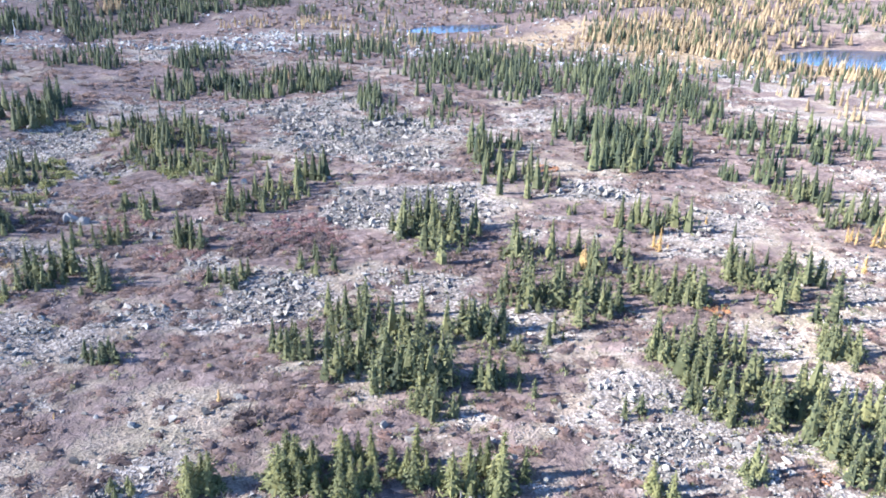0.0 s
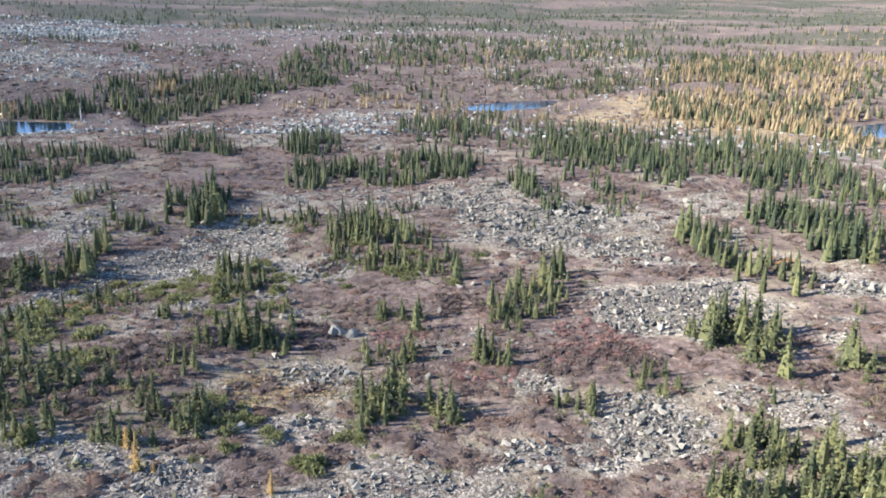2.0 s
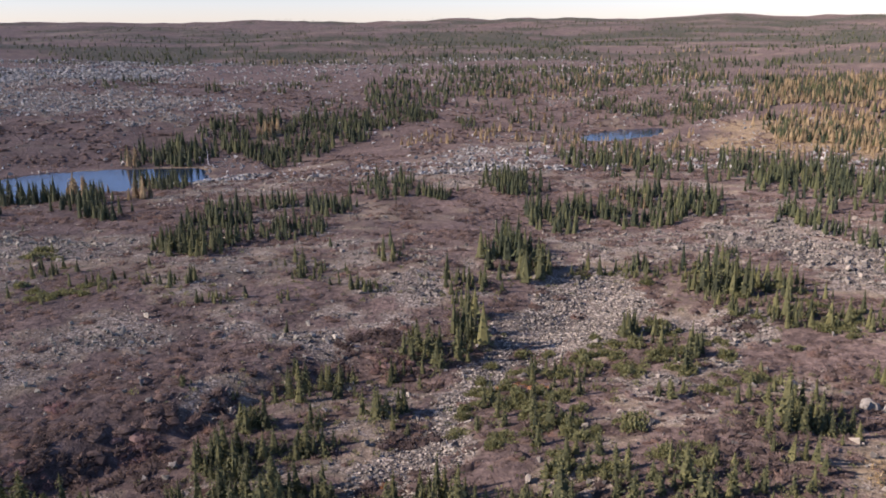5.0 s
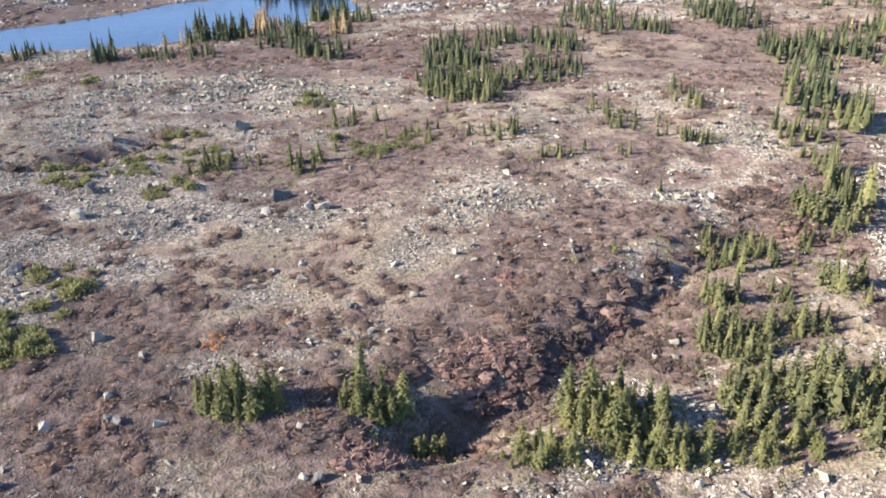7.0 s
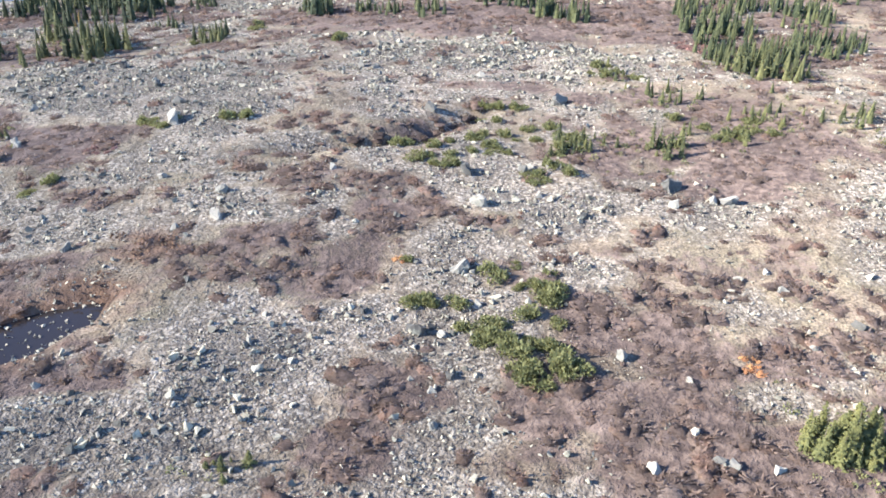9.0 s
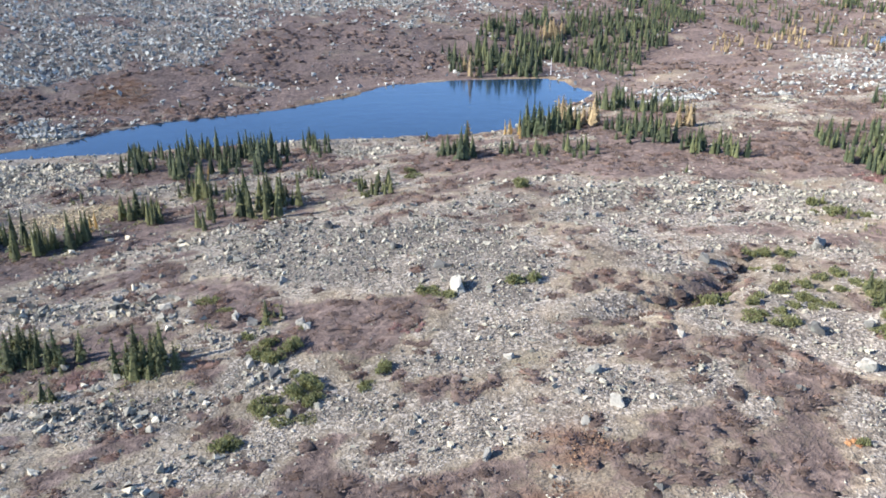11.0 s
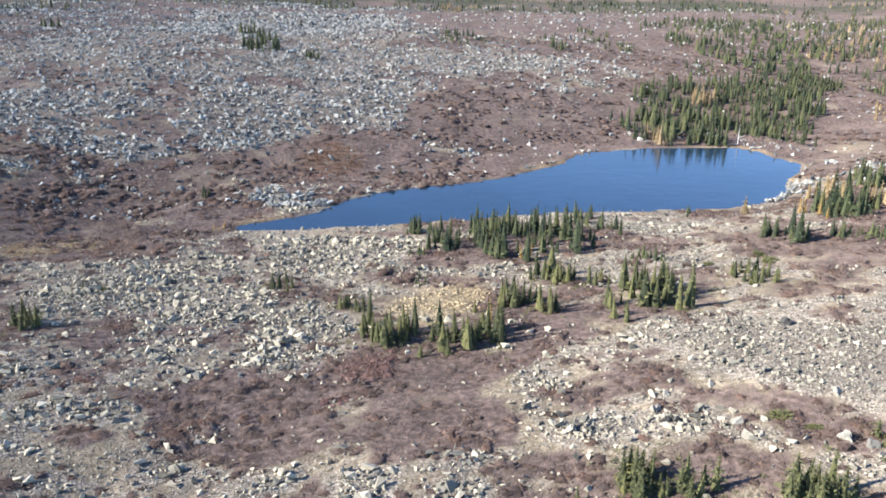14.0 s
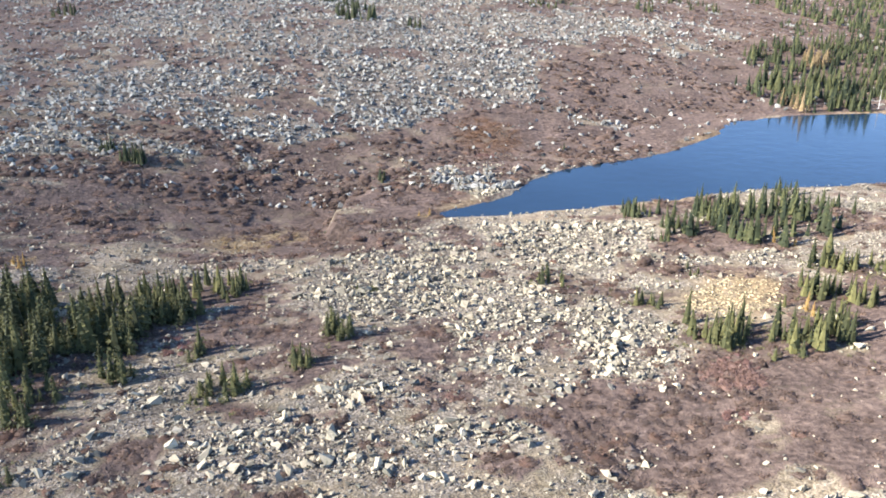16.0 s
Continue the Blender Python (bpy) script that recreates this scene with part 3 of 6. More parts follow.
spruces(-174.8, 221.7, 2.9, 2.5, 8, 4.9)
spruces(-221.8, 234.2, 2.3, 2.4, 6, 4.1)
spruces(-209.3, 228.3, 3.1, 2.3, 6, 3.2)
spruces(-224.7, 272.9, 1.4, 6.2, 3, 3.7)
spruces(-184.5, 236.6, 0.8, 2.4, 1, 3.3)
spruces(-381.8, 212.1, 6.0, 8.9, 30, 5.9)
spruces(-377.6, 190.2, 2.0, 2.0, 8, 4.2)
spruces(-364.1, 184.0, 3.3, 2.9, 15, 4.0)
spruces(-368.5, 195.3, 1.2, 1.7, 4, 4.1)
spruces(-355.3, 190.9, 1.1, 1.4, 7, 3.5)
spruces(-350.3, 200.2, 1.8, 2.0, 8, 4.0)
spruces(-304.3, 207.8, 2.2, 2.4, 8, 3.6)
spruces(-397.7, 291.7, 2.9, 2.2, 9, 5.2)
spruces(-405.3, 297.0, 3.0, 1.7, 5, 3.1)
spruces(-340.4, 293.5, 1.1, 1.8, 3, 4.9)
spruces(-287.9, 256.2, 4.2, 4.1, 10, 4.1)
spruces(-340.6, 454.5, 7.3, 10.7, 9, 6.7)
spruces(-350.0, 507.4, 6.9, 30.3, 8, 6.5)
spruces(-255.4, 499.6, 8.3, 10.5, 9, 5.3)
spruces(-199.2, 509.1, 5.9, 12.3, 6, 7.5)
spruces(-467.0, 487.8, 8.4, 15.6, 8, 5.3)
spruces(-479.1, 619.5, 5.5, 22.2, 5, 7.0)
spruces(-347.6, 216.8, 0.5, 1.1, 2, 2.1)
spruces(-106.0, 460.2, 13.1, 30.5, 20, 10.5)
spruces(-15.3, 58.2, 4.4, 2.5, 40, 3.5)
spruces(-9.4, 59.0, 1.3, 1.5, 10, 3.3)
spruces(-4.1, 58.2, 3.3, 1.6, 24, 4.0)
spruces(-8.4, 69.2, 2.7, 2.1, 16, 3.2)
spruces(19.1, 92.7, 4.0, 4.7, 26, 4.2)
spruces(18.3, 77.1, 5.1, 5.2, 42, 4.7)
spruces(17.3, 69.6, 2.9, 3.4, 18, 4.2)
spruces(9.2, 67.6, 1.0, 0.8, 3, 2.7)
spruces(32.6, 95.3, 6.7, 8.5, 42, 4.5)
spruces(24.7, 67.5, 4.8, 4.7, 38, 4.9)
spruces(26.0, 61.7, 2.3, 3.7, 24, 5.2)
spruces(32.1, 79.9, 2.5, 2.6, 18, 4.5)
spruces(16.4, 59.4, 0.8, 0.9, 4, 3.0)
spruces(9.1, 57.5, 0.9, 0.8, 5, 2.4)
spruces(-29.8, 55.8, 1.0, 0.8, 5, 2.4)
spruces(-24.6, 56.4, 1.1, 0.8, 8, 3.5)
spruces(-38.9, 74.9, 1.8, 1.0, 10, 2.5)
spruces(26.7, 161.3, 12.6, 18.5, 80, 6.1)
spruces(41.3, 143.0, 1.5, 2.1, 5, 3.8)
spruces(49.8, 139.0, 4.0, 11.7, 22, 5.1)
spruces(62.5, 167.4, 18.7, 14.7, 60, 5.4)
spruces(-20.2, 188.8, 3.8, 11.0, 15, 5.3)
spruces(-5.0, 181.3, 9.0, 9.8, 18, 4.8)
spruces(5.8, 159.6, 2.1, 2.7, 8, 3.6)
spruces(53.3, 124.3, 6.4, 12.2, 30, 4.9)
spruces(3.9, 245.0, 23.5, 44.5, 130, 7.2)
spruces(43.3, 228.5, 19.3, 47.2, 130, 7.4)
spruces(-72.0, 99.3, 1.2, 1.5, 4, 4.1)
spruces(-67.2, 123.1, 2.8, 3.5, 9, 2.4)
spruces(-62.3, 72.3, 3.7, 3.2, 26, 2.5)
spruces(-67.5, 70.7, 1.5, 1.6, 8, 2.4)
spruces(-31.0, 125.9, 3.9, 6.2, 22, 4.5)
spruces(-77.1, 119.0, 2.7, 2.5, 8, 2.3)
spruces(-54.7, 149.4, 7.1, 10.7, 45, 3.9)
spruces(-72.9, 216.6, 4.6, 18.6, 20, 8.7)
spruces(-49.1, 224.6, 19.2, 16.5, 90, 6.7)
spruces(-22.9, 203.2, 2.5, 14.5, 10, 7.8)
spruces(-90.1, 127.7, 5.3, 8.1, 24, 2.7)
spruces(-92.5, 97.3, 4.6, 6.4, 22, 3.6)
spruces(-84.2, 98.4, 4.5, 5.6, 18, 3.6)
spruces(-98.1, 94.4, 3.7, 2.8, 14, 3.6)
spruces(-71.1, 89.6, 4.0, 2.9, 20, 2.7)
spruces(-107.7, 130.0, 4.8, 4.3, 10, 3.4)
spruces(-98.4, 149.7, 1.8, 4.9, 8, 4.8)
spruces(-7.0, 195.7, 2.5, 6.1, 8, 4.5)
spruces(-48.7, 175.3, 2.1, 2.2, 5, 2.2)
spruces(-252.7, 286.0, 2.7, 8.6, 10, 4.6)
spruces(-219.1, 231.0, 2.7, 4.4, 7, 5.5)
spruces(-205.1, 225.8, 2.6, 2.4, 8, 2.9)
spruces(-284.6, 208.9, 1.7, 9.0, 2, 2.9)
spruces(-117.9, 116.4, 2.4, 1.4, 9, 2.4)
spruces(-116.4, 112.2, 2.8, 1.3, 9, 2.1)
spruces(-108.1, 114.3, 0.7, 1.4, 3, 3.0)
spruces(-70.0, 167.5, 8.7, 4.4, 22, 3.7)
spruces(-37.5, 308.5, 15.3, 54.2, 56, 9.4)
spruces(-180.8, 236.8, 6.4, 10.4, 22, 5.7)
spruces(-197.1, 224.4, 2.8, 7.2, 10, 4.4)
spruces(-169.2, 221.1, 3.2, 6.8, 9, 4.7)
spruces(139.7, 489.9, 89.3, 39.6, 52, 6.3)
spruces(-96, 445.4, 9.5, 10.1, 12, 6.3)
spruces(40.5, 457.1, 25.9, 17.3, 39, 6.3)
spruces(-61.4, 424.6, 16.1, 10.8, 9, 6.3)
spruces(-37.8, 635.8, 20, 44.5, 18, 6.3)
spruces(109.3, 734.5, 103.3, 186.8, 117, 6.3)
spruces(69.7, 522.2, 23.8, 20.8, 16, 6.3)
spruces(-131.3, 429.5, 23.8, 21.6, 87, 7.4)
spruces(-343.4, 468.3, 8.2, 20.1, 14, 6.3)
spruces(-319, 441.8, 3.4, 7.6, 4, 5.2)
spruces(-248.3, 544.7, 9, 35.4, 12, 5.2)
spruces(-195.2, 535.4, 5.3, 37.1, 6, 5.2)
spruces(-389.4, 196.1, 4.4, 10.6, 36, 7.5)
spruces(-395.7, 212.4, 4.1, 7.7, 24, 7.3)
spruces(-382.7, 201.7, 6.2, 7.0, 40, 6.3)
spruces(-375.2, 211.4, 4.4, 5.4, 24, 5.8)
spruces(-385.2, 183.0, 2.5, 4.2, 14, 5.1)
spruces(-369.3, 221.7, 4.7, 5.5, 14, 4.8)
spruces(-382.4, 167.7, 1.0, 1.5, 4, 3.1)
spruces(-166.8, 544.3, 15.3, 41.9, 16, 4.8)
spruces(-149.7, 631.1, 7.9, 23.8, 10, 5.6)
spruces(-96.8, 453.7, 12.6, 17.9, 40, 6.5)
spruces(-71.0, 438.7, 4.1, 12.2, 8, 6.5)
spruces(-41.2, 647.7, 18.5, 41.8, 18, 4.9)
spruces(42.6, 947.2, 18.5, 55.4, 14, 6.5)
spruces(12.6, 493.0, 20.6, 23.8, 55, 6.5)
spruces(51.5, 475.4, 25.2, 28.4, 55, 6.5)
spruces(110.2, 700.7, 37.4, 88.2, 36, 6.5)
spruces(124.9, 563.5, 27.1, 74.0, 36, 6.2)
spruces(203.5, 616.5, 37.2, 67.6, 36, 6.5)
spruces(-243.1, 518.2, 11.6, 34.8, 10, 3.3)
spruces(-104.3, 1036.7, 26.6, 79.9, 14, 6.5)
spruces(264.8, 1272.5, 43.1, 129.2, 18, 6.5)
spruces(309.0, 932.7, 49.6, 148.8, 22, 6.5)
spruces(-134.0, 470.1, 14.5, 20.5, 14, 5.8)
# larches
larches(-37.9, 64.8, 1.0, 1.2, 1, 1.8)
larches(-26.1, 66.5, 1.0, 1.2, 1, 1.5)
larches(10.9, 100.6, 1.0, 1.2, 3, 3.6)
larches(21.3, 108.3, 1.0, 1.2, 5, 4.4)
larches(-3.4, 119.0, 1.0, 1.2, 1, 1.9)
larches(29.7, 119.6, 1.0, 1.2, 2, 2.9)
larches(48.8, 112.5, 1.0, 1.2, 4, 4.5)
larches(40.2, 100.6, 1.0, 1.2, 2, 3.1)
larches(45.4, 102.7, 1.0, 1.2, 2, 3.5)
larches(52.1, 111.2, 1.0, 1.2, 2, 4.5)
larches(49.0, 195.2, 1.0, 1.2, 2, 4.3)
larches(-71.1, 80.0, 1.0, 1.2, 3, 5.0)
larches(-61.1, 78.3, 1.0, 1.2, 1, 2.4)
larches(-72.0, 83.8, 1.0, 1.2, 2, 3.2)
larches(74.4, 425.1, 37.92, 77.6, 16, 6)
larches(138.5, 404.6, 64.64, 110.8, 32, 6)
larches(82.5, 265, 23.8, 36.2, 18, 5)
larches(-25.7, 412.9, 17.2, 12.7, 6, 6)
larches(-73.3, 388.8, 30.6, 17.6, 17, 6)
larches(93, 367.6, 53.6, 82.8, 28, 6)
larches(167.6, 397.9, 42.4, 97.6, 19, 7)
larches(94.4, 234, 19.1, 27.1, 21, 6)
larches(80.5, 189.8, 11.1, 17.8, 10, 5)
larches(61.4, 228.1, 13.9, 17.9, 11, 5)
larches(110.8, 215.4, 10.5, 36.4, 16, 5)
larches(93.8, 379.9, 43.36, 80.2, 23, 7)
larches(117, 441.4, 55.68, 40.4, 23, 7)
larches(-32.9, 411.5, 29.1, 19.7, 21, 6)
larches(37, 461.4, 36.32, 18, 8, 6)
larches(-91.7, 391.8, 9.9, 16.7, 10, 6)
larches(-157.2, 420.5, 6.3, 5.7, 6, 7)
larches(52.5, 380.4, 15.84, 40, 5, 5)
larches(-52, 231.5, 3.4, 9.9, 3, 4)
larches(188.7, 555.4, 43.68, 99.6, 19, 7)
larches(-71, 223.1, 2.8, 8.4, 2, 5)
larches(-169.4, 237.2, 4.5, 7.3, 6, 5.5)
larches(-201.6, 351.6, 1.9, 4.7, 3, 7)
larches(-159.2, 421.1, 3.8, 5, 6, 7)
larches(-220.2, 904.5, 47.9, 50.4, 12, 6)
larches(94.3, 418.4, 28.48, 72.4, 28, 7)
larches(-51.9, 233.2, 5, 6.1, 3, 4.5)
larches(-214, 265.9, 1, 12.9, 1, 5)
larches(-206, 247.1, 1.8, 4.9, 6, 4.5)
larches(-187.2, 254.1, 1.7, 8.7, 9, 5.5)
larches(-189.8, 265.9, 2.4, 15, 13, 6)
larches(-203.8, 357.6, 1.4, 5, 3, 7)
larches(-164.6, 416.1, 5.9, 4.2, 9, 7)
larches(-98.5, 388.9, 3.8, 4.8, 7, 5)
larches(-68.8, 403.4, 7.9, 7.3, 12, 6)
larches(-332.7, 263.2, 1.3, 1.9, 3, 2.5)
larches(-270.6, 230.1, 1.5, 3.9, 4, 3.5)
larches(-282.5, 201.6, 1.2, 3.5, 3, 3.5)
larches(-216.9, 899, 37.5, 57.9, 12, 6)
larches(-404.6, 237.4, 1.8, 3, 3, 3)
# low spruce mats
mats(-187.9, 118.8, 3.0, 2.5, 11)
mats(-195.8, 115.0, 1.4, 0.9, 5)
mats(-189.3, 110.8, 3.9, 2.3, 18)
mats(-187.0, 105.4, 1.9, 1.2, 8)
mats(-194.3, 149.7, 5.4, 7.5, 20)
mats(-183.5, 151.5, 6.0, 6.2, 14)
mats(-183.7, 140.8, 3.5, 1.4, 6)
mats(-230.5, 154.7, 2.0, 1.7, 4)
mats(-241.7, 137.7, 3.7, 1.5, 6)
mats(-246.7, 133.4, 2.9, 2.2, 8)
mats(-158.6, 157.3, 5.9, 4.3, 10)
mats(-169.1, 181.1, 2.5, 2.4, 6)
mats(-164.9, 178.4, 1.3, 1.3, 2)
mats(-198.1, 121.9, 1.0, 0.8, 1)
mats(-220.1, 154.8, 1.2, 0.8, 2)
mats(-210.9, 201.9, 1.8, 2.4, 3)
mats(-248.9, 146.0, 3.6, 3.8, 7)
mats(-257.5, 157.0, 2.4, 2.9, 3)
mats(-250.4, 128.8, 1.0, 0.8, 2)
mats(-239.0, 216.0, 3.8, 9.3, 5)
mats(-231.6, 219.6, 1.9, 2.6, 2)
mats(-185.9, 162.1, 3.1, 3.3, 5)
mats(-93.0, 123.3, 5.8, 5.7, 12)
mats(-345.6, 218.7, 0.9, 1.6, 1)
mats(-75.1, 135.0, 6.3, 7.6, 10)
mats(-49.4, 139.0, 8.2, 7.3, 8)
mats(-57.9, 82.3, 1.2, 1.1, 4)
mats(-54.6, 86.4, 1.4, 0.9, 3)
mats(-78.2, 133.9, 4.9, 7.3, 12)
mats(-68.4, 137.3, 3.6, 7.0, 8)
mats(-95.1, 116.4, 4.6, 9.3, 14)
mats(-91.8, 107.9, 5.1, 6.3, 14)
mats(-55.8, 161.1, 8.7, 6.9, 10)
mats(-70.0, 166.4, 8.2, 4.1, 7)
mats(-83.4, 103.7, 2.8, 3.6, 7)
mats(-69.1, 118.7, 4.4, 6.6, 10)
mats(-76.8, 136.9, 7.2, 9.1, 12)
mats(-95.6, 115.3, 6.2, 7.4, 12)
mats(-54.7, 149.4, 7.1, 10.7, 9)
mats(-44.1, 140.9, 5.9, 11.0, 9)
mats(-68.2, 90.5, 4.1, 3.0, 7)
mats(-66.1, 86.3, 3.8, 4.4, 8)
mats(-92.3, 133.4, 5.5, 5.8, 5)


def grove_cover(x, y):
    s = np.zeros(np.shape(x))
    for cx, cy, rx, ry, n, high in SPRUCE:
        if n >= 6 and cy < 420:
            s = np.maximum(s, smooth(1.4, 0.8, np.hypot((x - cx) / (rx + 1), (y - cy) / (ry + 1))))
    return s


def sow(groves, seed, closest, thick=True):
    """Trees of all groves as rows of x, y, height: uneven clumps with gaps, old and young side by side."""
    rng, rows, owner, cells = np.random.default_rng(seed), [], [], {}
    for g, (cx, cy, rx, ry, n, high) in enumerate(groves):
        rx, ry, high = max(rx, 0.7), max(ry, 0.9), min(high, 7.5) * (0.76 if cy > 180 and cx > -150 else 1.0)
        n = n if not thick else round(n * (1.0 if cy + 0.262 * cx < 110 else 1.2 if cy + 0.262 * cx < 140 else 2.3 if cx > -150 else 1.8))
        room = math.sqrt(math.pi * rx * ry / n)
        hearts = []
        for _ in range(max(1, round(n / 3.5))):
            a, q = rng.uniform(0, 2 * math.pi), math.sqrt(rng.uniform(0, 1))
            hearts.append((cx + rx * q * math.cos(a), cy + ry * q * math.sin(a), rng.uniform(0.75, 1.1)))
        loose = min(1.1 * room + 0.2, 3.5)
        for _ in range(int(n)):
            for attempt in range(12):
                hx, hy, grown = hearts[int(rng.integers(0, len(hearts)))]
                x, y = hx + rng.normal() * loose, hy + rng.normal() * loose
                if ((x - cx) / (rx + 0.3)) ** 2 + ((y - cy) / (ry + 0.3)) ** 2 > 1.1:
                    continue
                ok = True
                c0, c1 = int(x // 4), int(y // 4)
                for i in range(c0 - 1, c0 + 2):
                    for j in range(c1 - 1, c1 + 2):
                        for k in cells.get((i, j), ()):
                            d = math.hypot(rows[k][0] - x, rows[k][1] - y)
                            if d < (closest if owner[k] == g else min(max(0.6 * room, closest), 3.9)):
                                ok = False
                if ok:
                    h = high * grown * rng.choice([rng.uniform(0.22, 0.5) + (0.25 if cy > 190 else 0), rng.uniform(0.5, 0.85) + (0.15 if cy > 190 else 0), rng.uniform(0.8, 1.2)])
                    cells.setdefault((c0, c1), []).append(len(rows))
                    rows.append((x, y, h))
                    owner.append(g)
                    break
    rows = np.array(rows)
    wet = np.zeros(len(rows), bool)
    for poly in LAKES:
        wet |= outline_distance(poly, rows[:, 0], rows[:, 1]) < 1.0
    wet |= bed_distance(rows[:, 0], rows[:, 1]) < -0.3
    wet |= drained(rows[:, 0], rows[:, 1]) < 1.05
    wet |= outline_distance(LAKE_EAST, rows[:, 0], rows[:, 1] + 16) < 3.0
    return rows[~wet]


def eastern_woods():
    """The closed mixed woods between the eastern lakes, with clearings, as rows of x, y, height."""
    rng = np.random.default_rng(66)
    n = 9000
    x, y = rng.uniform(-60, 420, n), rng.uniform(205, 620, n)
    edge = y + 0.35 * x - 215
    belt = smooth(0, 40, edge) * smooth(-55, 0, x + 0.25 * (y - 250))
    lie = fbm(x, y * 1.5, 75, 18, 3)
    thick = belt * smooth(0.42, 0.55, lie) * np.where(y < 340, 1.0, 0.75)
    keep = (rng.uniform(0, 1, n) < thick * 0.55) & (tint_cover(x, y, "s") < 0.3)
    for poly in LAKES:
        keep &= outline_distance(poly, x, y + 14) > 4.0
        keep &= outline_distance(poly, x, y) > 2.0
    x, y = x[keep], y[keep]
    gold = smooth(290, 360, y + 0.25 * x) * smooth(0.36, 0.6, fbm(x, y, 45, 29, 2))
    is_gold = rng.uniform(0, 1, len(x)) < 0.12 * smooth(230, 290, y) + 0.6 * gold
    wx, wy = rng.uniform(35, 235, 3400), rng.uniform(325, 590, 3400)
    inside = (outline_distance(GOLD_WOOD, wx, wy) < 4 * rng.normal(size=3400)) & (fbm(wx, wy * 1.4, 34, 58, 2) > 0.4) & (outline_distance(LAKE_EAST, wx, wy + 14) > 4) & (outline_distance(LAKE_EAST, wx, wy) > 2)
    wx, wy = wx[inside], wy[inside]
    is_gold = np.concatenate([is_gold, rng.uniform(0, 1, len(wx)) < 0.25 + 0.6 * smooth(0.38, 0.55, fbm(wx, wy, 26, 59, 2))])
    x, y = np.concatenate([x, wx]), np.concatenate([y, wy])
    rows = np.stack([x, y, rng.uniform(2.8, 5.8, len(x))], -1)
    return rows[~is_gold], rows[is_gold]


def lone_trees():
    """Young spruces scattered thinly over the open ground."""
    rng = np.random.default_rng(67)
    n = 2600
    x, y = rng.uniform(-330, 70, n), rng.uniform(50, 330, n)
    keep = (y + 0.262 * x > 45) & (rng.uniform(0, 1, n) < 0.004 + 0.16 * smooth(-250, -60, x) * smooth(0.5, 0.68, fbm(x, y, 28, 39, 3)))
    for poly in LAKES:
        keep &= outline_distance(poly, x, y) > 2.0
    keep &= bed_distance(x, y) > 0.5
    x, y = x[keep], y[keep]
    return np.stack([x, y, rng.uniform(1.0, 2.9, len(x))], -1)


_woods, _gold = eastern_woods()
SPRUCE_AT = np.concatenate([sow(SPRUCE, 21, 0.6), _woods, lone_trees()])
LARCH_AT = np.concatenate([sow(LARCH, 22, 1.0, False), _gold])

# ---------------------------------------------------------------- materials


def material(name):
    m = bpy.data.materials.new(name)
    m.use_nodes = True
    n = m.node_tree.nodes
    if "Diffuse Roughness" in n["Principled BSDF"].inputs:
        n["Principled BSDF"].inputs["Diffuse Roughness"].default_value = 1.0
    return m, n, m.node_tree.links, n["Principled BSDF"]


def noise_node(n, l, size, detail=4.0, rough=0.6, coords="Object"):
    tc = n.new("ShaderNodeTexCoord")
    t = n.new("ShaderNodeTexNoise")
    t.inputs["Scale"].default_value = 1.0 / size
    t.inputs["Detail"].default_value = detail
    t.inputs["Roughness"].default_value = rough
    l.new(tc.outputs[coords], t.inputs["Vector"])
    return t.outputs["Fac"]


def ramp(n, l, fac, *stops):
    r = n.new("ShaderNodeValToRGB")
    while len(r.color_ramp.elements) < len(stops):
        r.color_ramp.elements.new(0.5)
    for e, (p, c) in zip(r.color_ramp.elements, stops):
        e.position, e.color = p, (*c, 1) if len(c) == 3 else c
    l.new(fac, r.inputs[0])
    return r.outputs[0]


def mix(n, l, fac, a, b):
    k = n.new("ShaderNodeMix")
    k.data_type = "RGBA"
    for value, at in ((fac, 0), (a, 6), (b, 7)):
        if isinstance(value, (int, float)):
            k.inputs[at].default_value = value
        elif isinstance(value, tuple):
            k.inputs[at].default_value = (*value, 1)
        else:
            l.new(value, k.inputs[at])
    return k.outputs[2]


def maths(n, l, op, a, b, c=None):
    k = n.new("ShaderNodeMath")
    k.operation = op
    for at, value in enumerate((a, b) if c is None else (a, b, c)):
        if isinstance(value, (int, float)):
            k.inputs[at].default_value = value
        else:
            l.new(value, k.inputs[at])
    return k.outputs[0]


def bump(n, l, height, bsdf, strength, distance):
    b = n.new("ShaderNodeBump")
    b.inputs["Strength"].default_value, b.inputs["Distance"].default_value = strength, distance
    l.new(height, b.inputs["Height"])
    l.new(b.outputs[0], bsdf.inputs["Normal"])


def band(n, l, value, low, high):
    k = n.new("ShaderNodeMapRange")
    k.interpolation_type = "SMOOTHSTEP"
    k.inputs[1].default_value, k.inputs[2].default_value = low, high
    l.new(value, k.inputs[0])
    return k.outputs[0]


